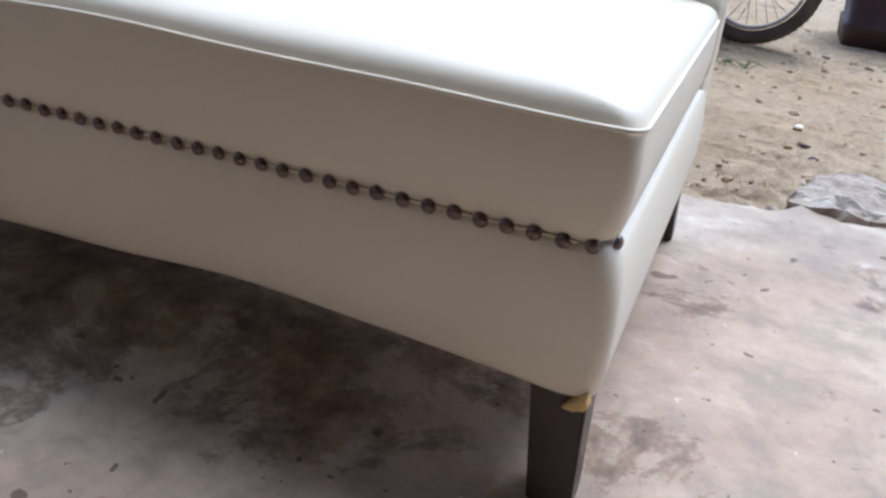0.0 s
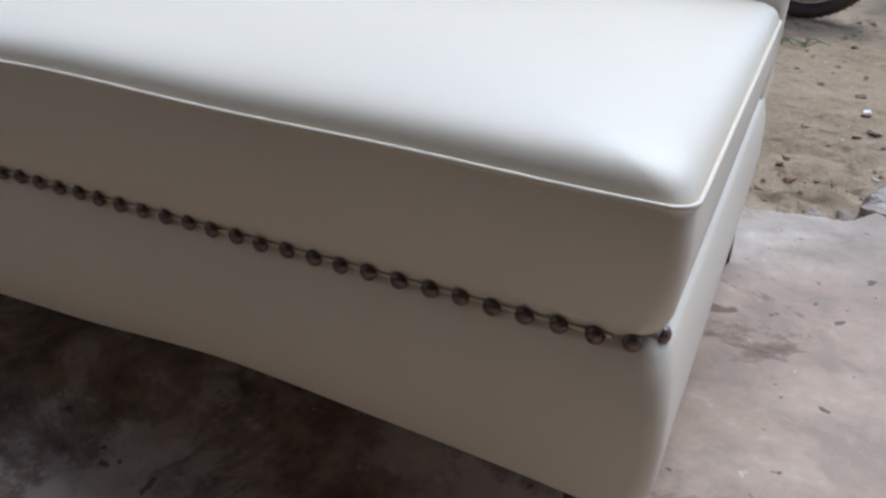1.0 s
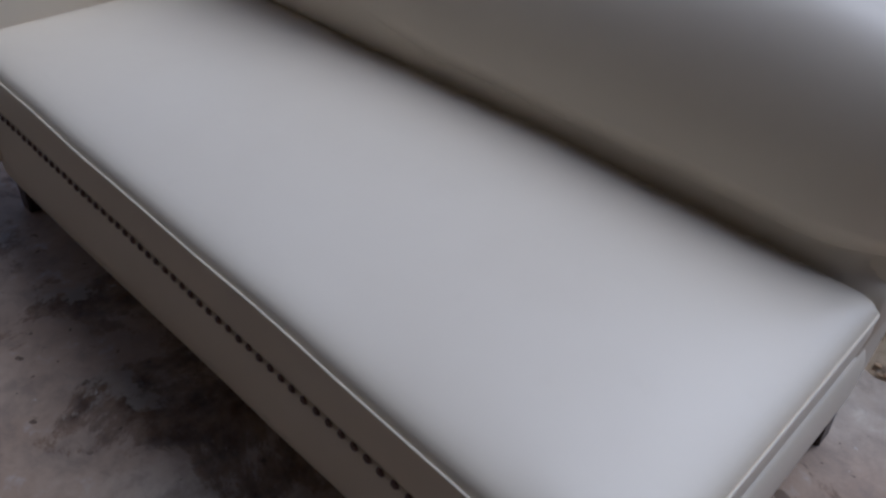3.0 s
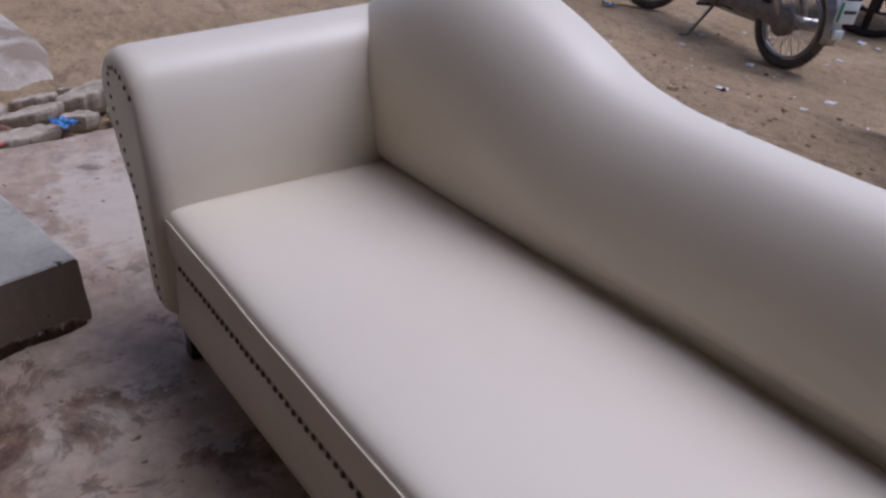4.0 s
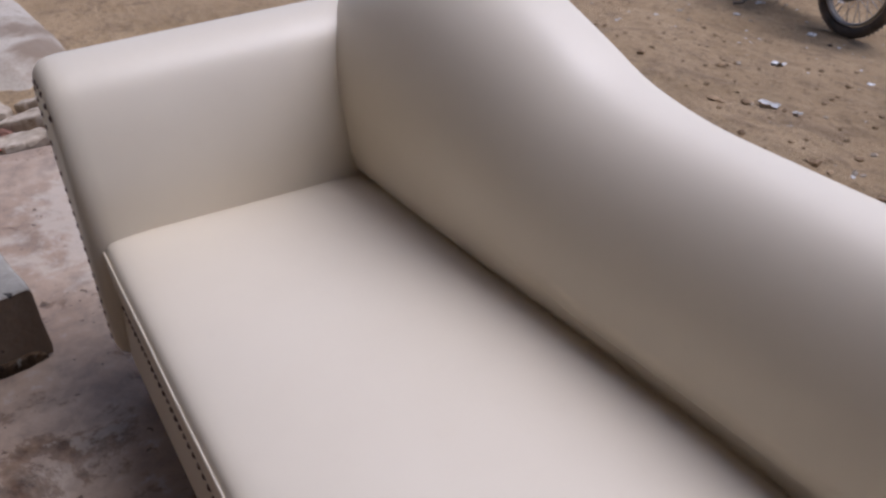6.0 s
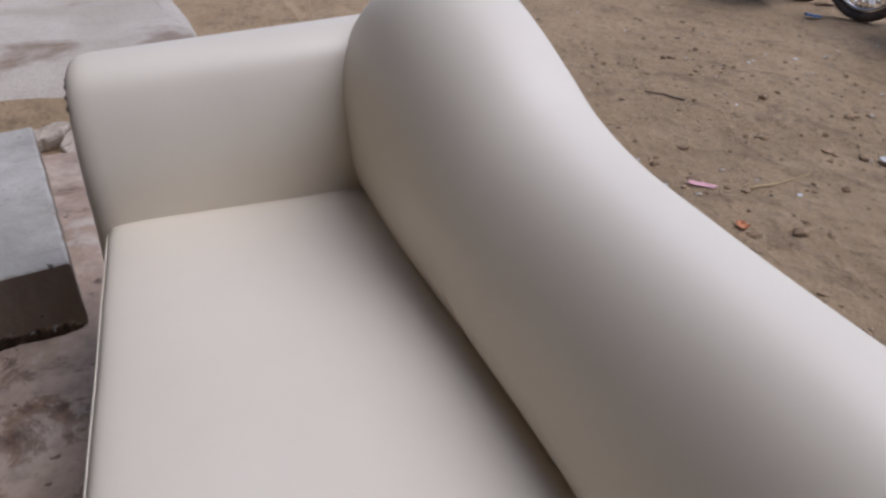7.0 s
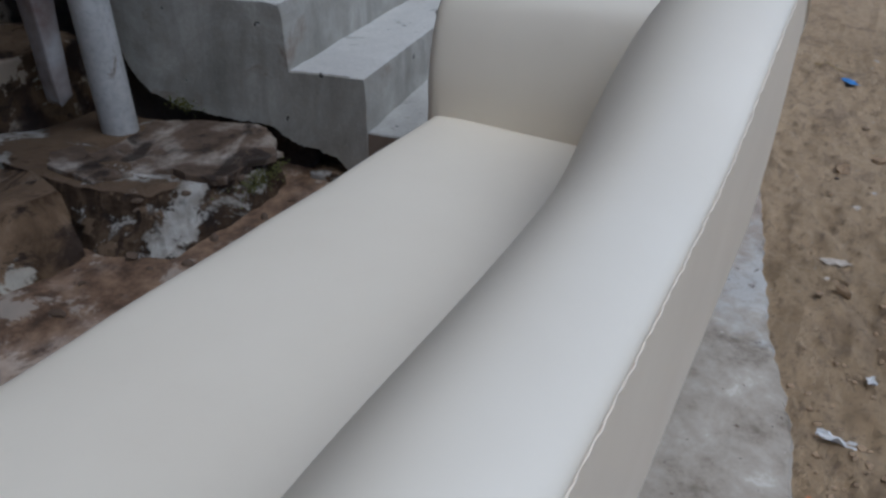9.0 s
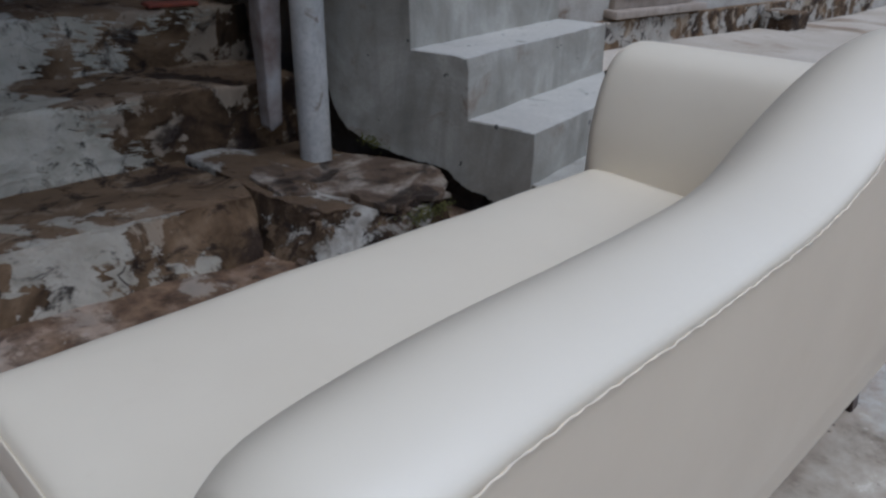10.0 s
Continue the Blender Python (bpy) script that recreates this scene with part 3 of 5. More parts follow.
def slab(name, outline, z, depth, material, label, seed, rag=0.016, sub=7):
    """A cast slab with a broken, ragged rim and a slightly uneven top."""
    pts = []
    k = len(outline)
    for i in range(k):
        a, b = Vector((*outline[i], 0)), Vector((*outline[(i + 1) % k], 0))
        steps = max(2, int((b - a).length / 0.022))
        for s in range(steps):
            p = a.lerp(b, s / steps)
            d = noise.noise_vector(p * 7 + Vector((seed, 0, 0))) * rag * 0.55 + noise.noise_vector(p * 31 + Vector((seed, 3, 0))) * rag * 0.7
            pts.append(Vector((p.x + d.x, p.y + d.y, 0)))
    cen = sum(pts, Vector()) / len(pts)

    def ring(f, dz):
        return [Vector((cen.x + (p.x - cen.x) * f, cen.y + (p.y - cen.y) * f, dz)) for p in pts]

    rim = [Vector((p.x, p.y, z - 0.012 + 0.006 * noise.noise(p * 15))) for p in pts]
    low = [Vector((p.x + 0.02 * noise.noise(p * 9), p.y + 0.02 * noise.noise(p * 8), z - depth)) for p in pts]
    top = ring(0.994, z)
    bm = loft([low, rim, top], True, True, True)
    return tagged(new(name, mesh_from(name, bm, material, False)), label, "floor", "", "structure")


slab("floor", [(-1.66, -2.1), (3.6, -2.1), (3.6, 1.35), (2.0, 1.30), (1.80, 1.22), (1.74, 1.08), (1.66, 0.97), (1.5, 0.94), (1.2, 1.0),
               (0.5, 1.04), (0.12, 0.975), (-0.12, 0.91), (-0.5, 0.84), (-1.1, 0.735), (-1.75, 0.5), (-1.68, 0.1)],
     0.0, 0.16, M_SLAB, "stained grey-pink cement veranda floor with muddy patches", 1.0)


def build_pavement():
    """Worn apron by the facade, its edge rounded off under drifted sand."""
    out = [(-14, -2.2), (-2.9, -2.2), (-2.75, -1.0), (-2.70, -0.2), (-2.62, 0.10), (-2.74, 0.28), (-3.2, 0.36), (-4.2, 0.30), (-6, 0.1), (-14, 0.4)]
    pts = []
    for i in range(len(out)):
        a, b = Vector((*out[i], 0)), Vector((*out[(i + 1) % len(out)], 0))
        for k in range(24):
            pts.append(a.lerp(b, k / 24))
    cen = Vector((-7.5, -0.95, 0))

    def at(p, inset, z):
        d = cen - p
        q = p + d.normalized() * inset
        return Vector((q.x, q.y, z + 0.016 * noise.noise(q * 3.5) + 0.006 * noise.noise(q * 13)))

    rings = [[at(p, i, z) for p in pts] for i, z in ((-0.10, -0.16), (0.0, -0.085), (0.06, -0.045), (0.14, -0.01), (0.26, 0.02), (0.42, 0.035), (0.7, 0.04))]
    bm = loft(rings, True, True, True)
    tagged(new("pavement", mesh_from("pavement", bm, M_PAVE)), "worn sandy pavement with a rounded edge", "pavement", "", "structure")


build_pavement()

# unseen wall of the building behind the steps, tall and dark to block light
single("wall_south", box(-1.5, 14, -2.55, -2.15, -0.2, 6.5, 0.0), M_WALL, "unseen dark brown plaster wall of the building, added to block light", "wall", "", "structure", False)

single("wall_west", box(-14, -1.5, -2.55, -2.15, -0.2, 6.5, 0.0), M_PLASTER, "pale grey stained plaster wall of the building", "wall", "", "structure", False)

# unseen roof added to keep sky light off the steps and sofa front
single("ceiling", box(0.14, 14.0, -2.6, 0.30, 2.70, 2.85), M_WALL, "unseen dark ceiling added to shade the steps and sofa front", "ceiling", "", "structure", False)

# ---- stairs ----


def build_stairs():
    """Cast steps set at an angle to the building; built round the front corner of the second riser."""
    st = thing("concrete_stairs", "grey cement-rendered steps climbing to the building", "stairs", "", "structure", pose(-0.265, -0.368, 0, 0, 0, 10.5))
    x1, x0 = 0.0, -1.15
    noses = [(-0.005, 0.361), (-0.277, 0.557), (-0.528, 0.748), (-0.785, 0.935)]
    backs = [(-0.259, 0.349), (-0.508, 0.544), (-0.763, 0.736)]
    foot = [(0.008, 0.012), (-0.05, 0.04), (-0.10, 0.085), (-0.16, 0.104), (-0.21, 0.110), (-0.26, 0.122), (-0.30, 0.148), (-0.34, 0.160), (-0.46, 0.163), (-0.54, 0.166), (-0.63, 0.170), (-0.69, 0.180),
            (-0.77, 0.206), (-0.823, 0.25), (-0.86, 0.305), (-0.89, 0.395), (-0.92, 0.6)]
    prof = []
    for i in range(len(foot) - 1):
        for k in range(8):
            t = k / 8
            y = foot[i][0] + (foot[i + 1][0] - foot[i][0]) * t
            z = foot[i][1] + (foot[i + 1][1] - foot[i][1]) * t
            rag = 0.010 * noise.noise(Vector((y * 30, z * 30, 1))) + 0.006 * noise.noise(Vector((y * 90, 0, 4)))
            prof.append((y, z + (rag if i or k else 0)))
    prof += [(-0.92, 0.6), (-0.92, 0.70), (-1.62, 0.70), (-1.62, 0.935)]
    for i in range(len(noses) - 1, -1, -1):
        top = noses[i]
        low = backs[i - 1] if i else (0.010, 0.02)
        prof += [(top[0] + (low[0] - top[0]) * k / 5, top[1] + (low[1] - top[1]) * k / 5) for k in range(6)]
        if i:
            out = noses[i - 1]
            prof += [(low[0] + (out[0] - low[0]) * k / 5, low[1] + (out[1] - low[1]) * k / 5) for k in range(1, 5)]
    # one cast body: rings along the width, with chipped noses
    xs = [x1] + [x1 - 0.006] + list(np.linspace(x1 - 0.03, x0 + 0.03, 60)) + [x0 + 0.006, x0]
    rings = []
    for x in xs:
        edge = 0.004 if x in (x1, x0) else 0.0
        ring = []
        for y, z in prof:
            nose = min(math.hypot(y - ny, z - nz) for ny, nz in noses)
            chip = max(0.0, 1 - nose / 0.014) * (0.002 + 0.006 * max(0.0, noise.noise(Vector((x * 17, y * 5, z * 5)))) + 0.006 * max(0.0, noise.noise(Vector((x * 60, y * 5, z * 5)))))
            w = noise.noise_vector(Vector((x * 11, y * 11, z * 11))) * 0.0026
            ring.append(Vector((x, y - chip * 0.8 - edge * 0.5 + w.y, z - chip - edge + w.z)))
        rings.append(ring)
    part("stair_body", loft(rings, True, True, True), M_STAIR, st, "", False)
    prof = [(0.004, z) for z in (0.01, 0.06, 0.12, 0.186)] + [(0.07, 0.187), (0.15, 0.189), (0.222, 0.192), (0.229, 0.188), (0.232, 0.18), (0.234, 0.10), (0.236, 0.03), (0.234, 0.008)]
    rings = []
    for x in [0.0, 0.006] + list(np.linspace(0.03, 1.14, 40)):
        rings.append([Vector((-0.002 - x, y, z - (0.004 if x == 0 and z > 0.16 else 0))) + noise.noise_vector(Vector((x * 13, y * 13, z * 13))) * 0.003 for y, z in prof])
    part("lowest_step", loft(rings, True, True, True), M_STEP, st, "", False)
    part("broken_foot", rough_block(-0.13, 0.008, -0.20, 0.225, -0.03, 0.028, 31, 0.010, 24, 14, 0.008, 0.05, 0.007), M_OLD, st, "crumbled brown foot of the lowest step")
    b = rough_block(x0 + 0.05, -0.07, -1.6, -0.20, -0.05, 0.30, 5, 0.02, 8, 7)
    part("hollow_core", b, M_MORTAR, st, "dark fill inside the broken foot")
    return st


build_stairs()

# ---- old steps ----


def slant_block(low, top, z0, rise, seed, amp=0.012):
    """A crumbled block with battered sides: an outline at the foot, another at the top, and a height for each place of the top."""
    def dense(out):
        pts = []
        for i in range(len(out)):
            a, b = Vector((*out[i], 0)), Vector((*out[(i + 1) % len(out)], 0))
            pts += [a.lerp(b, k / 16) for k in range(16)]
        return pts

    lo, hi = dense(low), dense(top)
    cen = sum(hi, Vector()) / len(hi)

    def rough(p, k=1.0):
        d = noise.noise_vector(p * 8 + Vector((seed, 0, 0))) * amp + noise.noise_vector(p * 23 + Vector((0, seed, 0))) * amp * 0.55 + noise.noise_vector(p * 60 + Vector((0, seed, 9))) * amp * 0.3
        return p + d * k

    rings = []
    for t in (0.0, 0.12, 0.25, 0.38, 0.5, 0.62, 0.74, 0.85, 0.94, 1.0):
        ring = []
        for p, q in zip(lo, hi):
            c = p.lerp(q, t)
            c.z = z0 + (rise(q.x, q.y) - 0.010 - z0) * t
            ring.append(rough(c))
        rings.append(ring)
    for f in (0.985, 0.95, 0.9, 0.82, 0.74, 0.64, 0.52, 0.4, 0.26, 0.12):
        ring = []
        for q in hi:
            c = cen.lerp(q, f)
            c.z = rise(c.x, c.y)
            ring.append(rough(c, 0.55))
        rings.append(ring)
    return loft(rings, True, True, True)


def build_old_steps():
    s = thing("old_steps", "crumbling brown cement steps with flaking pale limewash", "steps", "", "structure")
    part("tread", slant_block([(0.51, -0.745), (0.62, -0.745), (0.80, -0.775), (1.1, -0.79), (1.9, -0.79), (1.9, -1.45), (0.43, -1.45), (0.47, -1.0)],
                              [(0.48, -0.845), (0.66, -0.85), (0.84, -0.872), (1.18, -0.862), (1.88, -0.86), (1.88, -1.44), (0.43, -1.44), (0.43, -1.0)],
                              -0.03, lambda x, y: 0.168 - 0.048 * ease((-0.9 - y) / 0.4), 1), M_TREAD, s, "", False)
    part("tread", rough_block(-0.10, 1.9, -1.80, -1.36, -0.03, 0.36, 2, 0.013, 52, 8, 0.012, 0.02, 0.005), M_RUIN, s)
    part("tread", rough_block(-0.10, 1.9, -2.14, -1.74, -0.03, 0.57, 3, 0.013, 52, 8, 0.012, 0.02, 0.005), M_RUIN, s)
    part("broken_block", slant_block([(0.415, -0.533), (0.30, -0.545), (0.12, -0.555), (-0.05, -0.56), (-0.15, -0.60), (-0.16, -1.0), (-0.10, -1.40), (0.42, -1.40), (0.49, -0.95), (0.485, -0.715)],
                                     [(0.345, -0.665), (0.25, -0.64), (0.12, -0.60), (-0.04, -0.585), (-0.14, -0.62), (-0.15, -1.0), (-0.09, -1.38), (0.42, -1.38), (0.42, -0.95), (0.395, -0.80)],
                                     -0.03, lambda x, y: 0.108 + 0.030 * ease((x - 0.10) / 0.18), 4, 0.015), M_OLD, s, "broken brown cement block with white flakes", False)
    return s


build_old_steps()


def build_plate(out, z0, thick, seed, tilt, label):
    """A thin cracked sheet of screed with a sharp broken edge."""
    pts = []
    for i in range(len(out)):
        a, b = Vector((*out[i], 0)), Vector((*out[(i + 1) % len(out)], 0))
        for k in range(14):
            p = a.lerp(b, k / 14)
            d = noise.noise_vector(p * 16 + Vector((seed, 0, 0))) * 0.008 + noise.noise_vector(p * 45 + Vector((seed, 5, 0))) * 0.008
            pts.append(p + Vector((d.x, d.y, 0)))
    cen = sum(pts, Vector()) / len(pts)

    def at(p, f, dz):
        q = cen.lerp(p, f)
        return Vector((q.x, q.y, z0 + dz + tilt * (q.x - cen.x) + 0.016 * noise.noise(Vector((q.x * 6, q.y * 6, seed))) + 0.004 * noise.noise(Vector((q.x * 28, q.y * 28, seed)))))

    rings = [[at(p, 0.97, 0.0) for p in pts], [at(p, 1.0, 0.004) for p in pts], [at(p, 1.0, thick - 0.003) for p in pts]]
    rings += [[at(p, f, thick) for p in pts] for f in (0.985, 0.92, 0.82, 0.70, 0.55, 0.4, 0.2)]
    single("broken_screed_sheet", loft(rings, True, True, True), M_PLATE, label, "rubble", "broken screed", smooth=False)


build_plate([(-0.175, -0.69), (-0.145, -0.63), (-0.045, -0.555), (0.03, -0.60), (0.15, -0.575), (0.20, -0.68), (0.185, -0.74), (0.285, -0.85), (0.25, -1.02), (0.06, -1.0), (-0.05, -1.06), (-0.155, -0.86)], 0.121, 0.026, 3, -0.04, "cracked thin cement sheet lying on the broken step")
build_plate([(0.285, -0.80), (0.37, -0.86), (0.38, -1.02), (0.30, -1.12), (0.20, -1.10), (0.25, -1.0), (0.29, -0.88)], 0.132, 0.016, 8, 0.0, "split-off piece of brown cement sheet")
build_plate([(-0.13, -0.60), (0.05, -0.595), (0.17, -0.615), (0.20, -0.76), (-0.02, -0.74), (-0.13, -0.70)], 0.098, 0.018, 14, 0.0, "lower layer of brown cement sheet")
ICO = bmesh.new()
bmesh.ops.create_icosphere(ICO, subdivisions=1, radius=1)
ICO_V = [v.co.copy() for v in ICO.verts]
ICO_F = [[v.index for v in f.verts] for f in ICO.faces]
ICO.free()


def tufts(name, places, seed):
    rnd = random.Random(seed)
    verts, faces = [], []
    for x, y, z, sx, sy, sz, count in places:
        for _ in range(count):
            c = Vector((rnd.gauss(x, sx), rnd.gauss(y, sy), rnd.gauss(z, sz)))
            r = rnd.uniform(0.0015, 0.0045)
            k = len(verts)
            verts += [c + Vector((v.x * r, v.y * r, v.z * r * 0.7)) + Vector((rnd.uniform(-1, 1), rnd.uniform(-1, 1), rnd.uniform(-1, 1))) * r * 0.3 for v in ICO_V]
            faces += [[k + i for i in f] for f in ICO_F]
    me = bpy.data.meshes.new(name)
    me.from_pydata(verts, [], faces)
    me.materials.append(M_MOSS)
    tagged(new(name, me), "green moss on the broken step", "moss", "", "stuff")


tufts("moss", [(0.0, -0.575, 0.075, 0.045, 0.008, 0.016, 260), (-0.08, -0.59, 0.085, 0.03, 0.012, 0.008, 90), (0.06, -0.585, 0.095, 0.05, 0.010, 0.005, 60),
               (-0.135, -1.02, 0.185, 0.005, 0.03, 0.012, 160)], 4)

# ---- pipes ----


def build_pipe():
    p = thing("drain_pipe", "grey plastic drain pipe standing by the stairs, cut off low", "pipe")
    ax = [Vector((0.005 + 0.24 * t, -1.155, 0.075 + 3.1 * t)) for t in (0, 0.1, 0.2, 0.3, 0.5, 0.75, 1.0)]
    n = 20
    r = 0.058
    rings = [[a + Vector((r * math.cos(2 * math.pi * k / n), r * math.sin(2 * math.pi * k / n), 0)) for k in range(n)] for a in ax]
    inner = [[a + Vector((0.9 * r * math.cos(2 * math.pi * k / n), 0.9 * r * math.sin(2 * math.pi * k / n), 0)) for k in range(n)] for a in ax]
    part("tube", loft(rings + inner[::-1] + [rings[0]], True, False, False), M_PVC, p)
    return p


build_pipe()


def build_downpipe():
    p = thing("downpipe", "rusty flat grey metal downpipe with a cut lower end", "pipe")
    b = box(0.105, 0.195, -1.29, -1.22, 0.22, 2.45, 0.008, 2)
    bmesh.ops.subdivide_edges(b, edges=[e for e in b.edges if e.calc_length() > 1.0], cuts=60, use_grid_fill=True)
    for v in b.verts:
        low = max(0.0, 1 - (v.co.z - 0.2) / 0.5)
        v.co.x -= (v.co.x - 0.11) * 0.45 * low
        d = noise.noise_vector(v.co * 9) * 0.004
        v.co += Vector((d.x, d.y, 0.05 * max(0.0, 1 - (v.co.z - 0.2) / 0.12) * noise.noise(v.co * 40)))
    part("tube", b, M_RUSTPIPE, p)
    return p


build_downpipe()

# ---- sofa ----
L = 1.487
SEAM = 0.2845     # height of the nailed seam
CROWN = [(-0.26, 0.68), (-0.20, 0.765), (-0.14, 0.812), (-0.05, 0.857), (0.09, 0.893), (0.22, 0.895), (0.36, 0.858), (0.49, 0.807),
         (0.59, 0.765), (0.72, 0.738), (0.885, 0.728), (1.03, 0.723), (1.25, 0.719), (1.38, 0.706), (1.45, 0.694), (1.49, 0.672)]
HEM = [(-0.1, 0.088), (0.05, 0.09), (0.37, 0.104), (0.8, 0.132), (0.96, 0.139), (1.11, 0.150), (1.265, 0.145), (1.39, 0.139), (1.48, 0.132)]
sofa = thing("sofa", "cream vinyl sofa with one flared arm and nailhead trim", "sofa")


def hem(x, y):
    return curve_at(HEM, x) if y < 0.3 else 0.13


def waver(x):
    return 0.0022 * math.sin(x * 7.5 + 0.6) + 0.0012 * math.sin(x * 19 + 2) + 0.0025 * (1 - ease((x - 1.0) / 0.4))


def build_sofa():
    # lower band
    rings = []
    for inset, z in ((0.012, None), (0.004, 0.010), (0.001, 0.04), (0.0, 0.07), (0.001, 0.10), (0.0035, 0.125), (0.007, 0.142), (0.0105, 0.1515), (0.034, 0.1515)):
        zf = (lambda x, y, d=(z or 0): hem(x, y) + d * (SEAM - hem(x, y)) / 0.1515)
        rings.append(rrect(-0.05 + inset, L + 0.009 - inset * 1.2, 0.0 + inset, 0.66 - inset, 0.014 + inset * 1.1, zf, 60, 20))
    part("seat_apron", loft(rings, True, True, True), M_LEATHER, sofa)
    # upper band and crowned top
    rings = []
    for inset, z in ((0.0125, SEAM), (0.0085, 0.290), (0.0040, 0.304), (0.0010, 0.33), (0.0, 0.355), (0.0012, 0.377), (0.0035, 0.387), (0.0062, 0.3945),
                     (0.0100, 0.4005), (0.016, 0.4055), (0.026, 0.4100), (0.042, 0.4145), (0.065, 0.4185), (0.10, 0.4230), (0.14, 0.4262), (0.185, 0.4282), (0.23, 0.4288)):
        wav = (lambda x, y, z=z, k=max(0.0, min(1.0, (z - 0.33) / 0.05)) * max(0.0, 1 - inset / 0.1): z + k * waver(x) + max(0.0, 0.4288 - z) * 0.12 * ease((y - 0.38) / 0.16) * ease((z - 0.36) / 0.03))
        rings.append(rrect(-0.04 + inset, L + 0.002 - inset, inset - 0.001, 0.588 - inset, min(0.14, 0.014 + inset * 1.1, 0.285 - inset), wav, 60, 20))
    part("seat_cushion", loft(rings, True, False, True), M_LEATHER, sofa)
    pip = rrect(-0.04 + 0.004, L + 0.0005, 0.0003, 0.5835, 0.016, lambda x, y: 0.3878 + waver(x), 60, 20)
    part("piping", tube(pip, 0.0020, 8, True), M_LEATHER, sofa, "thin cream welt round the seat edge")
    # nailhead trim
    part("nail_strip", tube([(x, 0.0095, SEAM) for x in np.linspace(0.0, L - 0.036, 30)], 0.0016, 6), M_LEATHER_BACK, sofa, "thin vinyl welt behind the nails")
    dome = bmesh.new()
    bmesh.ops.create_uvsphere(dome, u_segments=12, v_segments=8, radius=0.0069)
    bmesh.ops.delete(dome, geom=[v for v in dome.verts if v.co.z < -0.0005], context="VERTS")
    for v in dome.verts:
        v.co.z *= 0.7
    nail_mesh = mesh_from("nail", dome, M_NAIL)

    def nail(x, y, z, rx, ry=0.0, rz=0.0):
        ob = new("nail", nail_mesh)
        ob.parent = sofa
        ob.matrix_basis = pose(x, y, z, rx, ry, rz)

    k = 0
    for a in (1.25, 0.40):
        nail(L - 0.0336 + 0.0286 * math.sin(a), 0.0351 - 0.0286 * math.cos(a), SEAM, 90, 0, math.degrees(a))
    x = L - 0.0464
    rnd = random.Random(7)
    while x > 0.02:
        nail(x, 0.0065 + rnd.uniform(-0.0006, 0.0006), SEAM + rnd.uniform(-0.0008, 0.0008), 90)
        x -= 0.0242 + rnd.uniform(-0.0007, 0.0007)
        k += 1
    # backrest
    xs = [-0.255, -0.245, -0.225] + list(np.linspace(-0.2, L - 0.05, 70)) + [L - 0.03, L - 0.015, L - 0.005, L - 0.001]
    rings = []
    for x in xs:
        c = curve_at(CROWN, x)
        e = max(0.0, (x - (L - 0.05)) / 0.049)
        sh = 0.022 * (1 - math.sqrt(max(0.0, 1 - e * e)))
        bsh = max(0.0, (-0.2 - x) / 0.055) ** 2 * 0.03
        sh += bsh
        h = min(0.27, (c - 0.40) * 0.80)
        u = min(1.0, max(0.0, (x - 0.2) / 0.8))
        yf = 0.518 + 0.030 * u * u * (3 - 2 * u)
        v = min(1.0, max(0.0, (x - (L - 0.16)) / 0.16))
        turn = 0.065 * v ** 2.6
        yf += turn
        pts = [(0.60, 0.30), (0.588, 0.365), (0.571, 0.393), (0.555 + (yf - 0.518) * 0.6 - turn * 0.25, 0.413), (yf + 0.016 + 0.004 * u, 0.437), (yf + 0.007, 0.475)]
        zc = c - h
        if zc > 0.52:
            for t in (0.33, 0.66):
                pts.append((yf + 0.006 - 0.006 * t, 0.48 + (zc - 0.48) * t))
        else:
            pts += [(yf + 0.007, 0.48 + (zc - 0.48) * 0.33), (yf + 0.004, 0.48 + (zc - 0.48) * 0.66)]
        for i in range(0, 15):
            t = math.pi / 2 * i / 14
            pts.append((0.70 - (0.70 - yf + turn * i / 14) * math.cos(t), zc + h * math.sin(t)))
        for i in range(1, 9):
            t = math.pi / 2 * i / 9
            pts.append((0.70 + 0.090 * math.sin(t), c - 0.036 * (1 - math.cos(t))))
        pts += [(0.789, c - 0.040), (0.782, c - 0.05), (0.755, c - 0.07), (0.70, 0.30)]
        cy, cz = 0.66, (c + 0.3) / 2
        rings.append([Vector((x, cy + (y - cy) * (1 - sh * 4), cz + (z - cz) * (1 - sh))) for y, z in pts])
    part("backrest", loft(rings, True, True, True), M_LEATHER, sofa)
    # rear panel, stretched from the seam to the hem
    xs = list(np.linspace(-0.20, L - 0.004, 60))
    rings = []
    for i in range(7):
        t = i / 6
        rings.append([Vector((x, 0.785 + 0.005 * math.sin(math.pi * t) - (0.008 if i == 6 else 0), (curve_at(CROWN, x) - 0.042) * (1 - t) + 0.125 * t)) for x in xs]
                     + [Vector((x, 0.765, (curve_at(CROWN, x) - 0.05) * (1 - t) + 0.125 * t)) for x in xs[::-1]])
    part("rear_panel", loft(rings, True, True, True), M_LEATHER_BACK, sofa, "flat cream vinyl rear panel", False)
    seam = [(x, 0.7895 + 0.0008 * math.sin(x * 210) + 0.0006 * math.sin(x * 71), curve_at(CROWN, x) - 0.040 + 0.0006 * math.sin(x * 330) + 0.0005 * math.sin(x * 97)) for x in np.linspace(-0.20, L - 0.006, 260)]
    part("seam_welt", tube(seam, 0.0014, 6), M_LEATHER_BACK, sofa, "puckered cream welt along the rear seam")
    pleat = smooth_loop([(L - 0.055, 0.735, 0.688), (L - 0.035, 0.755, 0.672), (L - 0.018, 0.768, 0.645), (L - 0.010, 0.775, 0.60)], 6)
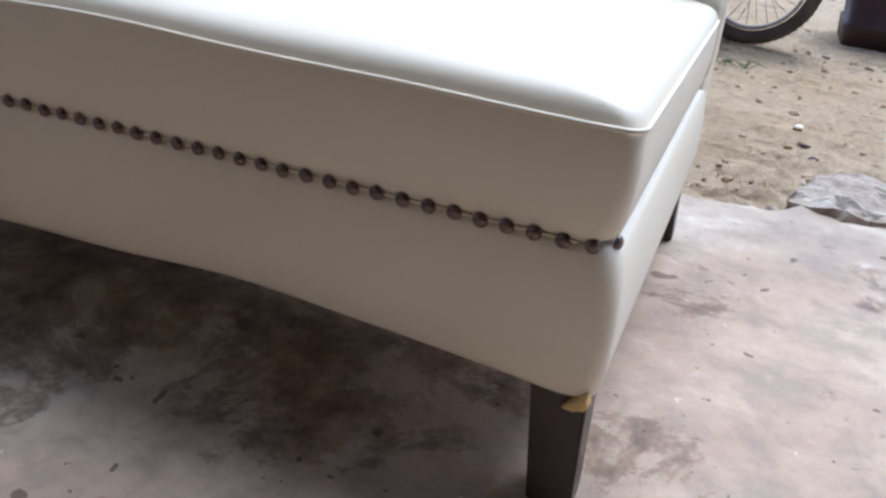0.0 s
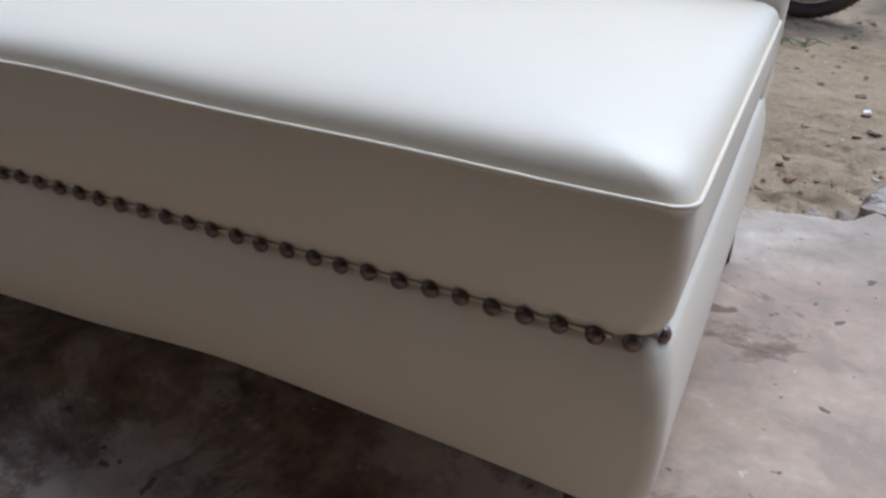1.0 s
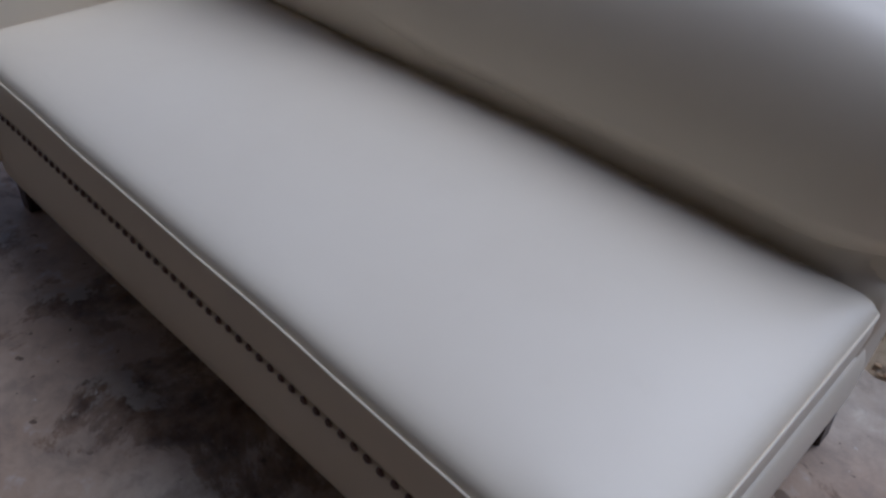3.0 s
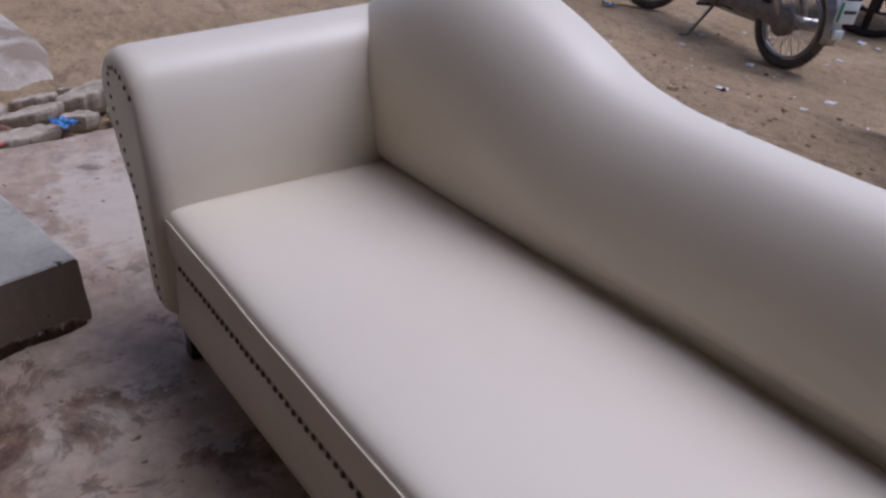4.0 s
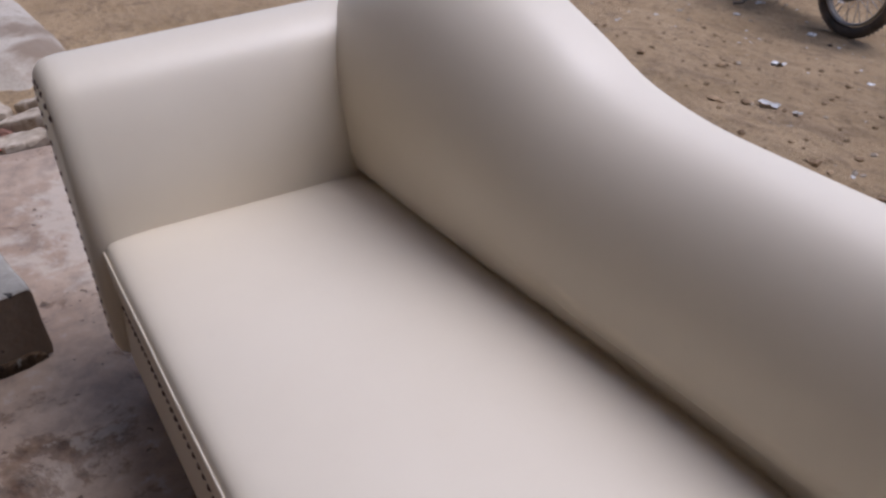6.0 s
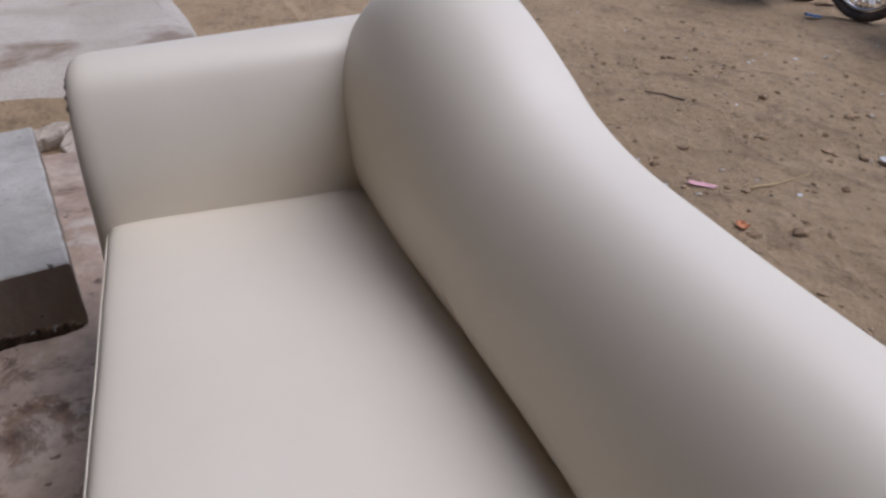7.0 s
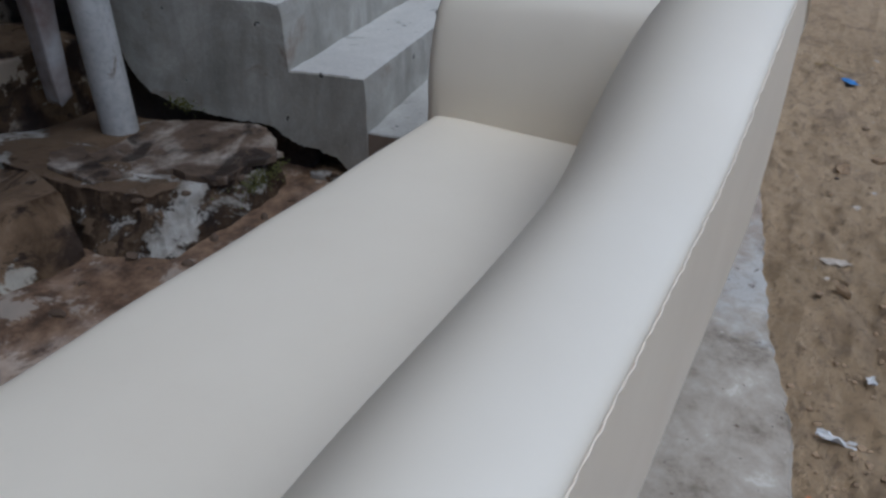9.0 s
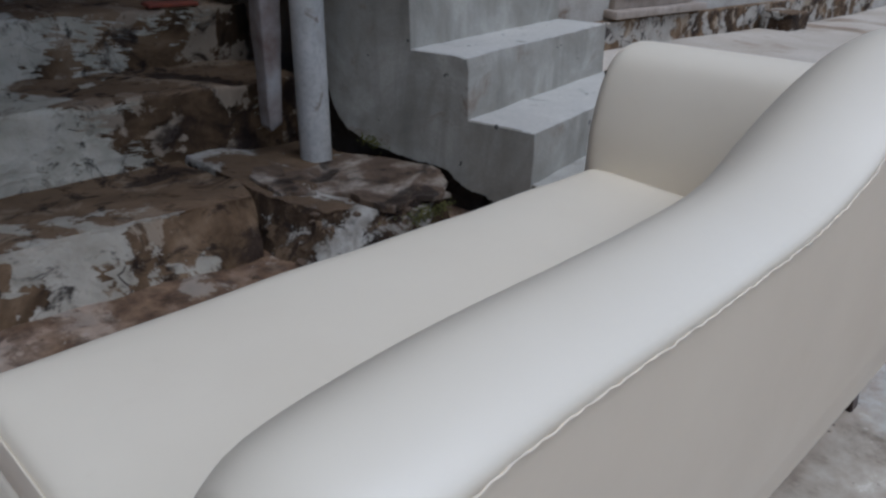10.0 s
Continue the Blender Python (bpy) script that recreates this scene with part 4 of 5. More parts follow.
    part("pleat", tube(pleat, [0.001 + 0.003 * math.sin(math.pi * i / (len(pleat) - 1)) for i in range(len(pleat))], 6), M_LEATHER, sofa, "folded pleat at the corner")
    # end panel under the backrest at the open end
    part("end_panel", box(L - 0.05, L - 0.002, 0.598, 0.784, 0.13, 0.60, 0.012, 4), M_LEATHER, sofa)
    # arm
    inner = [(0.004, 0.16), (0.004, 0.30), (0.006, 0.40), (0.006, 0.50), (-0.008, 0.58), (-0.028, 0.645), (-0.055, 0.694), (-0.10, 0.721), (-0.16, 0.728),
             (-0.22, 0.712), (-0.268, 0.679), (-0.286, 0.635), (-0.272, 0.585), (-0.243, 0.53), (-0.188, 0.415), (-0.140, 0.31), (-0.116, 0.23), (-0.098, 0.145), (-0.05, 0.125)]
    prof = smooth_loop([(a, 0, c) for a, c in inner], 5, True)
    cen = Vector((-0.10, 0, 0.42))
    rings = []
    for y, f in ((-0.022, 0.72), (-0.022, 0.83), (-0.0195, 0.885), (-0.014, 0.93), (-0.005, 0.967), (0.008, 0.99), (0.028, 1.0), (0.15, 1.0), (0.30, 1.0), (0.45, 1.0), (0.62, 1.0), (0.70, 1.0), (0.712, 0.985), (0.715, 0.95)):
        ring = []
        for p in prof:
            q = Vector((p.x, 0, p.z)) - cen
            shrink = (1 - f) * 0.22
            q = q * (1 - shrink / max(q.length, 0.05))
            lift = 0.055 * max(0.0, y) * max(0.0, min(1.0, (p.z - 0.42) / 0.25))
            ring.append(cen + q + Vector((0, y, lift)))
        rings.append(ring)
    part("armrest", loft(rings, True, True, True), M_LEATHER, sofa, "flared cream vinyl arm with nailheads on its front")
    trim = smooth_loop([(-0.05, -0.0195, 0.650), (-0.10, -0.0195, 0.683), (-0.16, -0.0195, 0.687), (-0.190, -0.0195, 0.665), (-0.200, -0.0195, 0.625), (-0.182, -0.0195, 0.565),
                        (-0.147, -0.0195, 0.48), (-0.108, -0.0195, 0.39), (-0.076, -0.0195, 0.30), (-0.060, -0.0195, 0.22), (-0.052, -0.0195, 0.16)], 12)
    part("arm_nail_strip", tube(trim[::3], 0.0022, 6), M_NAIL, sofa, "thin brown nail strip")
    run, last = 0.0, trim[0]
    nail(last.x, last.y, last.z, 90)
    for p in trim[1:]:
        run += (p - last).length
        last = p
        if run >= 0.0242:
            nail(p.x, p.y - 0.001, p.z, 90)
            run = 0.0
    # legs
    for x, y, dx, dy in ((L - 0.032, 0.043, 0.012, -0.01), (L - 0.036, 0.69, 0.014, 0.03), (-0.02, 0.05, -0.012, -0.01), (-0.095, 0.705, -0.02, 0.03)):
        tops = [Vector((x + sx * 0.028, y + sy * 0.028, 0.175)) for sx, sy in ((-1, -1), (1, -1), (1, 1), (-1, 1))]
        bots = [Vector((x + dx + sx * 0.022, y + dy + sy * 0.022, 0.0)) for sx, sy in ((-1, -1), (1, -1), (1, 1), (-1, 1))]
        bm = loft([bots, tops], True, True, True)
        bmesh.ops.bevel(bm, geom=bm.edges[:], offset=0.003, segments=2, affect="EDGES")
        part("leg", bm, M_DARKWOOD, sofa, "dark-stained square tapered leg", False)
    # torn corner with the foam showing
    flap = [(-0.016, -0.014), (-0.009, -0.004), (-0.003, 0.001), (0.001, 0.009), (0.007, 0.011), (0.010, 0.004), (0.007, -0.003), (0.001, -0.006), (-0.005, -0.010)]
    rnd = random.Random(11)
    rings = [[Vector((L - 0.008 + x * k, y - 0.3 * x, 0.136 + z * k + rnd.uniform(-0.0012, 0.0012))) for x, z in flap] for y, k in ((0.012, 0.9), (0.004, 1.0), (0.0005, 0.85), (-0.0005, 0.4))]
    part("foam_scrap", loft(rings), M_FOAM, sofa, "yellow foam showing at the torn corner", False)


build_sofa()

# ---- motorcycles ----


def ring_y(r, profile, sides, off=(0, 0, 0), bm=None):
    """A wheel-like ring round the y axis from a closed (radial, across) profile."""
    rings = []
    for i in range(sides):
        t = 2 * math.pi * i / sides
        rings.append([Vector((off[0] + (r + a) * math.cos(t), off[1] + w, off[2] + (r + a) * math.sin(t))) for a, w in profile])
    rings.append(rings[0])
    return loft(rings, True, False, False, bm)


def build_wheel(bike, x, z, tyre_r, name, rubber):
    tr = 0.031
    prof = [(tr * math.cos(t) - tr, tr * 0.95 * math.sin(t)) for t in (2 * math.pi * k / 10 for k in range(10))]
    bm = ring_y(tyre_r, prof, 40, (x, 0, z))
    for i in range(60):
        t = 2 * math.pi * i / 60
        for side in (-1, 1):
            c = Vector((x + (tyre_r - 0.001) * math.cos(t), side * 0.014, z + (tyre_r - 0.001) * math.sin(t)))
            bmesh.ops.create_cube(bm, size=0.007, matrix=Matrix.Translation(c) @ Matrix.Rotation(-t, 4, "Y"))
    wheel = part(name, bm, rubber, bike, "dusty black tyre" if rubber is M_TYRE else "pale dusty tyre")
    part("rim", ring_y(tyre_r - 0.078, [(0.012, -0.02), (0.0, -0.022), (-0.006, 0.0), (0.0, 0.022), (0.012, 0.02), (0.006, 0.0)], 40, (x, 0, z)), M_CHROME, wheel, "dull steel rim")
    hub = bmesh.new()
    for r, w in ((0.05, 0.05), (0.02, 0.09)):
        tube([(x, -w, z), (x, w, z)], r, 16, False, hub)
    part("hub", hub, M_ENGINE, wheel)
    sp = bmesh.new()
    for i in range(28):
        t = 2 * math.pi * i / 28
        side = 0.035 if i % 2 else -0.035
        u = t + (0.35 if i % 4 < 2 else -0.35)
        tube([(x + 0.048 * math.cos(u), side, z + 0.048 * math.sin(u)), (x + (tyre_r - 0.08) * math.cos(t), 0, z + (tyre_r - 0.08) * math.sin(t))], 0.0022, 4, False, sp)
    part("spokes", sp, M_CHROME, wheel)
    return wheel


def fender(bike, x, z, r, a0, a1, width, material, name, label=""):
    rings = []
    for i in range(15):
        t = radians(a0 + (a1 - a0) * i / 14)
        ring = []
        for rr, sgn in ((r, 1), (r + 0.006, -1)):
            for k in range(7):
                w = sgn * (-width + 2 * width * k / 6)
                d = 0.03 * (1 - (w / width) ** 2)
                ring.append(Vector((x + (rr + d - 0.03) * math.cos(t), w, z + (rr + d - 0.03) * math.sin(t))))
        rings.append(ring)
    return part(name, loft(rings, True, True, True), material, bike, label)


def build_motorcycle(rear, front, label, paint, lean=0.0, rubber=None, steer=0.0):
    """Small commuter motorcycle; rear and front: where its wheels stand on the ground."""
    a, c = Vector((*rear, ground_z(*rear))), Vector((*front, ground_z(*front)))
    d = c - a
    bike = thing("motorcycle", label, "motorcycle", "parked motorcycles", "", Matrix.Translation(a) @ Matrix.Rotation(math.atan2(d.y, d.x), 4, "Z") @ Matrix.Rotation(-math.atan2(d.z, math.hypot(d.x, d.y)), 4, "Y") @ Matrix.Rotation(radians(lean), 4, "X"))
    w, r = d.length, 0.292
    rubber = rubber or M_TYRE
    build_wheel(bike, 0, r, r, "rear_wheel", rubber)
    steered = [build_wheel(bike, w, r, r, "front_wheel", rubber)]
    fender(bike, 0, r, r + 0.045, 15, 188, 0.07, M_CHROME, "rear_fender", "dull chrome mudguard")
    steered.append(fender(bike, w, r, r + 0.04, 20, 150, 0.055, M_CHROME, "front_fender", "dull chrome mudguard"))
    head = Vector((w - 0.26, 0, 0.80))
    for y in (-0.075, 0.075):
        steered.append(part("fork", tube([(w, y, r), (w - 0.13, y, 0.58), (w - 0.24, y, 0.86)], [0.026, 0.024, 0.018], 10), M_ENGINE, bike))
        part("shock_absorber", tube([(0.02, y * 1.5, r + 0.03), (0.10, y * 1.5, 0.45), (0.16, y * 1.5, 0.62)], [0.02, 0.028, 0.02], 10), M_CHROME, bike)
        part("swing_arm", box(0.0, w * 0.40, y * 1.35 - 0.012, y * 1.35 + 0.012, r - 0.035, r + 0.02, 0.008), M_ENGINE, bike)
    fr = bmesh.new()
    tube([head, (w * 0.66, 0, 0.42), (w * 0.58, 0, 0.24), (w * 0.38, 0, 0.24), (w * 0.30, 0, 0.5), (0.12, 0, 0.62)], 0.02, 8, False, fr)
    tube([head, (w * 0.5, 0, 0.66), (0.1, 0, 0.64), (-0.2, 0, 0.62)], 0.018, 8, False, fr)
    part("frame", fr, M_BLACK, bike)
    tank = []
    for i in range(13):
        t = i / 12
        x = w * 0.42 + (head.x - 0.02 - w * 0.42) * t
        hw = 0.035 + 0.10 * math.sin(math.pi * min(1, 0.15 + 0.8 * t)) ** 0.7
        z0, hh = 0.535 + 0.05 * t, 0.06 + 0.15 * math.sin(math.pi * (0.12 + 0.72 * t)) ** 0.8
        tank.append([Vector((x, hw * math.cos(q), z0 + hh * (0.55 + 0.45 * math.sin(q)) )) for q in (2 * math.pi * k / 16 for k in range(16))])
    tk = part("fuel_tank", loft(tank), paint, bike, "glossy painted fuel tank")
    for y in (-1, 1):
        dec = smooth_loop([(w * 0.50, y * 0.128, 0.60), (w * 0.58, y * 0.142, 0.645), (w * 0.68, y * 0.142, 0.665), (w * 0.74, y * 0.13, 0.655)], 5)
        part("decal", tube(dec, [0.004 + 0.012 * math.sin(math.pi * i / (len(dec) - 1)) for i in range(len(dec))], 6), M_GREEN, tk, "green stripe")
        rings = []
        for i in range(7):
            t = i / 6
            hh = 0.015 + 0.085 * math.sin(math.pi * (0.15 + 0.75 * t)) ** 0.8
            rings.append([Vector((w * 0.30 + w * 0.26 * t, y * (0.085 + 0.028 * math.cos(q)), 0.505 + 0.03 * t + hh * math.sin(q))) for q in (2 * math.pi * k / 10 for k in range(10))])
        sc = part("side_cover", loft(rings), paint, bike)
        part("decal", tube([(w * 0.37, y * 0.114, 0.515), (w * 0.43, y * 0.116, 0.535), (w * 0.50, y * 0.114, 0.53)], [0.003, 0.014, 0.003], 6), M_GREEN, sc, "green stripe")
    seat = []
    for i in range(11):
        t = i / 10
        x = -0.22 + (w * 0.46 + 0.22) * t
        hw = 0.13 - 0.04 * t
        z0 = 0.68 + 0.05 * (1 - t) ** 2
        seat.append([Vector((x, hw * math.copysign(abs(math.cos(q)) ** 0.6, math.cos(q)), z0 + 0.05 * math.copysign(abs(math.sin(q)) ** 0.6, math.sin(q)))) for q in (2 * math.pi * k / 14 for k in range(14))])
    part("saddle", loft(seat), M_BLACK, bike, "black vinyl saddle")
    eng = box(w * 0.40, w * 0.60, -0.11, 0.11, 0.22, 0.40, 0.04, 3)
    tube([(w * 0.46, -0.145, 0.30), (w * 0.46, 0.145, 0.30)], 0.085, 18, False, eng)
    tube([(w * 0.60, -0.05, 0.33), (w * 0.74, 0, 0.40)], [0.075, 0.06], 12, False, eng)
    part("engine", eng, M_ENGINE, bike, "dusty cast engine")
    for k in range(6):
        part("cooling_fin", tube([(w * 0.61 + k * 0.022, 0, 0.335 + k * 0.011), (w * 0.61 + k * 0.022 + 0.007, 0, 0.339 + k * 0.011)], 0.085, 14), M_ENGINE, bike)
    part("chain_case", box(0.02, w * 0.40, 0.085, 0.115, r - 0.03, r + 0.075, 0.02), M_ENGINE, bike, "dusty chain case")
    part("exhaust", tube([(w * 0.70, -0.08, 0.36), (w * 0.72, -0.12, 0.24), (w * 0.55, -0.14, 0.19), (w * 0.25, -0.15, 0.22), (-0.12, -0.16, 0.30)], [0.018, 0.018, 0.022, 0.045, 0.04], 12), M_CHROME, bike, "dull chrome exhaust")
    part("air_box", box(w * 0.30, w * 0.58, -0.075, 0.075, 0.39, 0.52, 0.03, 3), M_BLACK, bike)
    part("hub_cover", tube([(0, 0.06, r), (0, 0.10, r), (0, 0.118, r), (0, 0.125, r)], [0.088, 0.088, 0.072, 0.02], 20), M_ENGINE, bike, "dusty cast sprocket cover")
    part("mud_flap", box(-0.362, -0.336, -0.042, 0.042, 0.285, 0.345, 0.01), M_WHITEPLATE, bike, "pale scuffed mud flap")
    part("side_stand", tube([(w * 0.42, 0.11, 0.24), (w * 0.44, 0.24, 0.02), (w * 0.46, 0.29, 0.012)], 0.011, 8), M_ENGINE, bike)
    part("foot_peg", tube([(w * 0.43, -0.25, 0.24), (w * 0.43, 0.25, 0.24)], 0.014, 8), M_BLACK, bike)
    steered.append(part("handlebar", tube([(w - 0.36, -0.34, 0.98), (w - 0.28, -0.2, 1.0), (w - 0.24, 0, 0.93), (w - 0.28, 0.2, 1.0), (w - 0.36, 0.34, 0.98)], 0.013, 8), M_CHROME, bike))
    lamp = []
    for x, q in ((w - 0.20, 0.05), (w - 0.17, 0.085), (w - 0.11, 0.092), (w - 0.10, 0.085)):
        lamp.append([Vector((x, q * math.cos(t), 0.86 + q * math.sin(t))) for t in (2 * math.pi * k / 18 for k in range(18))])
    steered.append(part("headlight", loft(lamp), M_CHROME, bike, "round chrome headlight"))
    turned = pose(w - 0.10, 0, 0, 0, 0, steer) @ pose(0.10 - w, 0, 0)
    for ob in steered:
        ob.matrix_basis = turned
    part("carrier", tube([(w * 0.2, 0.15, 0.60), (-0.05, 0.17, 0.66), (-0.30, 0.16, 0.74), (-0.34, 0, 0.75), (-0.30, -0.16, 0.74), (-0.05, -0.17, 0.66), (w * 0.2, -0.15, 0.60)], 0.012, 8), M_CHROME, bike, "chrome tube carrier")
    part("tail_box", box(-0.36, -0.12, -0.10, 0.10, 0.62, 0.76, 0.025, 3), M_BLACK, bike)
    part("tail_light", box(-0.385, -0.33, -0.05, 0.05, 0.56, 0.62, 0.02, 3), M_TAIL, bike, "red tail light")
    for y in (-0.15, 0.15):
        part("indicator", tube([(-0.34, y * 0.5, 0.62), (-0.36, y, 0.62), (-0.37, y * 1.35, 0.62)], [0.01, 0.035, 0.028], 12), M_LENS, bike, "clear indicator lens")
    pl = part("number_plate", box(-0.365, -0.355, -0.085, 0.085, 0.385, 0.52, 0.004), M_WHITEPLATE, bike, "white number plate")
    part("plate_bar", box(-0.370, -0.366, 0.058, 0.08, 0.395, 0.51, 0.002), M_PLATEBAR, pl)
    part("plate_bar", box(-0.370, -0.366, -0.065, 0.038, 0.445, 0.465, 0.002), M_BLACK, pl)
    return bike


build_motorcycle((-1.22, 4.33), (-2.60, 4.62), "red motorcycle with chrome mudguards parked on the earth", M_RED, 5, None, 26)
build_motorcycle((-3.42, 4.38), (-4.70, 4.22), "dark motorcycle with mud-caked tyres beside a post", M_BLACK, 4, M_TYREDUST)
build_motorcycle((1.45, 3.42), (0.13, 3.50), "dusty black motorcycle standing on bare earth", M_BLACK, 4)


def build_cart():
    """Wooden hand cart: bed on an axle, two tall spoked wheels, shafts resting on a prop."""
    cx, cy = -1.54, 6.17
    z0 = ground_z(cx, cy) - 0.02
    cart = thing("hand_cart", "dark weathered wooden hand cart with spoked wheels", "cart", at=pose(cx, cy, z0, 0, 0, 22))
    r = 0.41
    for y in (-0.42, 0.42):
        wheel = part("wheel", ring_y(r - 0.05, [(0.05, -0.025), (0.05, 0.025), (0.02, 0.028), (0.0, 0.022), (0.0, -0.022), (0.02, -0.028)], 36, (0, y, r)), M_CARTWOOD, cart)
        part("hub", tube([(0, y - 0.07, r), (0, y - 0.03, r), (0, y + 0.03, r), (0, y + 0.07, r)], [0.06, 0.09, 0.09, 0.06], 14), M_CARTWOOD, wheel)
        for k in range(10):
            a = 2 * math.pi * k / 10 + 0.2
            part("spoke", tube([(0.05 * math.cos(a), y, r + 0.05 * math.sin(a)), ((r - 0.05) * math.cos(a), y, r + (r - 0.05) * math.sin(a))], [0.034, 0.027], 6), M_CARTWOOD, wheel)
    part("axle", tube([(0, -0.46, r), (0, 0.46, r)], 0.025, 8), M_BLACK, cart)
    for k in range(6):
        y = -0.33 + k * 0.112
        part("plank", box(-0.75, 0.75, y, y + 0.105, r + 0.14, r + 0.165, 0.004), M_CARTWOOD, cart)
    for y in (-0.30, 0.30):
        part("beam", box(-0.78, 0.78, y - 0.03, y + 0.03, r + 0.045, r + 0.138, 0.006), M_CARTWOOD, cart)
        part("bolster", box(-0.05, 0.05, y - 0.045, y + 0.045, r - 0.02, r + 0.044, 0.006), M_CARTWOOD, cart)
        part("shaft", tube([(0.7, y, r + 0.10), (1.25, y * 0.9, r + 0.06), (1.6, y * 0.85, r + 0.05)], [0.028, 0.024, 0.02], 8), M_CARTWOOD, cart)
    part("prop", tube([(1.3, 0, r + 0.05), (1.34, 0, 0.0)], 0.022, 8), M_CARTWOOD, cart)
    part("crossbar", tube([(1.3, -0.30, r + 0.055), (1.3, 0.30, r + 0.055)], 0.018, 8), M_CARTWOOD, cart)


build_cart()

# ---- things on the earth ----


def build_post():
    p = thing("wooden_post", "weathered round wooden post set in the earth", "post")
    pts = [(-3.30 + 0.01 * i, 4.75, ground_z(-3.3, 4.75) - 0.1 + 0.3 * i) for i in range(9)]
    part("shaft", tube(pts, [0.075 - 0.002 * i + 0.006 * noise.noise(Vector((i, 0, 0))) for i in range(9)], 10), M_WOOD, p)


build_post()


def build_tub():
    t = thing("plastic_tub", "dark maroon plastic tub standing on the earth", "tub")
    z = ground_z(2.2, 4.0) - 0.01
    rings = []
    for k, (f, h) in enumerate(((1.0, 0.0), (1.03, 0.10), (1.035, 0.115), (1.0, 0.12), (1.05, 0.30), (1.08, 0.50), (1.12, 0.505), (1.12, 0.53), (1.06, 0.53), (1.0, 0.2), (0.95, 0.05))):
        rings.append([Vector((2.32 + (p.x - 2.32) * f, 4.05 + (p.y - 4.05) * f, z + h)) for p in rrect(1.90, 2.64, 3.80, 4.32, 0.06, 0, 4, 4, 5)])
    part("shell", loft(rings), M_MAROON, t)


build_tub()


def chunk(seed, sx, sy, h):
    """A piece of broken slab: an irregular outline, flat faces, chipped rims."""
    rnd = random.Random(seed)
    k = 9
    base = []
    for i in range(k):
        a = 2 * math.pi * (i + rnd.uniform(-0.3, 0.3)) / k
        base.append(Vector((sx * math.cos(a), sy * math.sin(a), 0)) * rnd.uniform(0.78, 1.05))
    out = []
    for i in range(k):
        for t in range(6):
            p = base[i].lerp(base[(i + 1) % k], t / 6)
            d = noise.noise_vector(p * 30 + Vector((seed, 0, 0))) * 0.008
            out.append(p + Vector((d.x, d.y, 0)))
    tilt = Vector((rnd.uniform(-0.3, 0.3), rnd.uniform(-0.3, 0.3), 0))

    def ring(f, z):
        return [Vector((p.x * f, p.y * f, z + p.dot(tilt) * f + 0.010 * noise.noise(Vector((p.x * f * 25, p.y * f * 25, z * 40 + seed))))) for p in out]

    return loft([ring(0.85, -h), ring(0.97, -h * 0.7), ring(1.02, -h * 0.25), ring(1.0, 0.0), ring(0.95, h * 0.10), ring(0.8, h * 0.12), ring(0.6, h * 0.13), ring(0.35, h * 0.12)], True, True, True)


def place_chunk(name, x, y, z, sx, sy, h, seed, turn, material, label, category, group=""):
    single(name, chunk(seed, sx, sy, h), material, label, category, group, smooth=False, at=pose(x, y, z, 0, 0, turn))


def place_stone(name, x, y, z, sx, sy, sz, seed, turn, material, label, category, group=""):
    single(name, stone(seed, sx, sy, sz, 4 if max(sx, sy) > 0.03 else 2, 0.22), material, label, category, group, smooth=False, at=pose(x, y, z + sz * 0.62, 0, 0, turn))


for i, (x, y, z, sx, sy, h, turn) in enumerate(((-2.04, 0.04, 0.005, 0.15, 0.095, 0.06, 65), (-2.12, 0.29, 0.03, 0.16, 0.11, 0.09, 50), (-1.81, -0.03, -0.005, 0.15, 0.11, 0.06, 40),
                                                (-1.88, 0.38, 0.005, 0.09, 0.07, 0.06, 0), (-1.91, 0.21, 0.0, 0.085, 0.06, 0.06, 40), (-2.28, 0.10, -0.01, 0.11, 0.08, 0.05, 70),
                                                (-2.36, 0.28, -0.02, 0.08, 0.06, 0.045, 15), (-2.08, -0.18, -0.01, 0.11, 0.08, 0.06, 60), (-1.84, -0.26, -0.01, 0.12, 0.08, 0.06, 5),
                                                (-2.28, -0.08, -0.02, 0.09, 0.07, 0.05, 30), (-1.96, -0.42, -0.01, 0.13, 0.09, 0.06, 80), (-2.26, 0.50, -0.03, 0.07, 0.05, 0.04, 15))):
    place_chunk("rubble_stone", x, y, z, sx, sy, h, 20 + i, turn, M_RUBBLE, "broken grey concrete lump in the rubble heap", "rubble", "rubble heap")
for i, (x, y, r) in enumerate(((-1.98, 0.16, 0.035), (-1.76, 0.13, 0.03), (-2.00, -0.08, 0.03), (-2.16, 0.15, 0.035), (-1.92, 0.10, 0.03), (-2.02, 0.42, 0.035), (-1.70, 0.05, 0.025))):
    place_stone("brick_scrap", x, y, -0.06, r * 1.4, r, r, 130 + i, 40 * i, M_BRICK, "red-brown brick scrap in the rubble heap", "rubble", "rubble heap")
single("broken_slab_edge", slant_block([(1.62, 1.0), (1.70, 0.95), (1.82, 0.96), (1.98, 1.04), (2.02, 1.22), (1.84, 1.26), (1.70, 1.18)],
                                                  [(1.665, 1.035), (1.72, 0.995), (1.82, 0.99), (1.96, 1.05), (2.0, 1.20), (1.84, 1.24), (1.72, 1.16)],
                                                  -0.09, lambda x, y: 0.004 + 0.020 * ease((x - 1.70) / 0.06) * ease((1.93 - x) / 0.15), 51, 0.024), M_LUMP, "crumbling broken edge of the cement slab", "rubble", smooth=False)
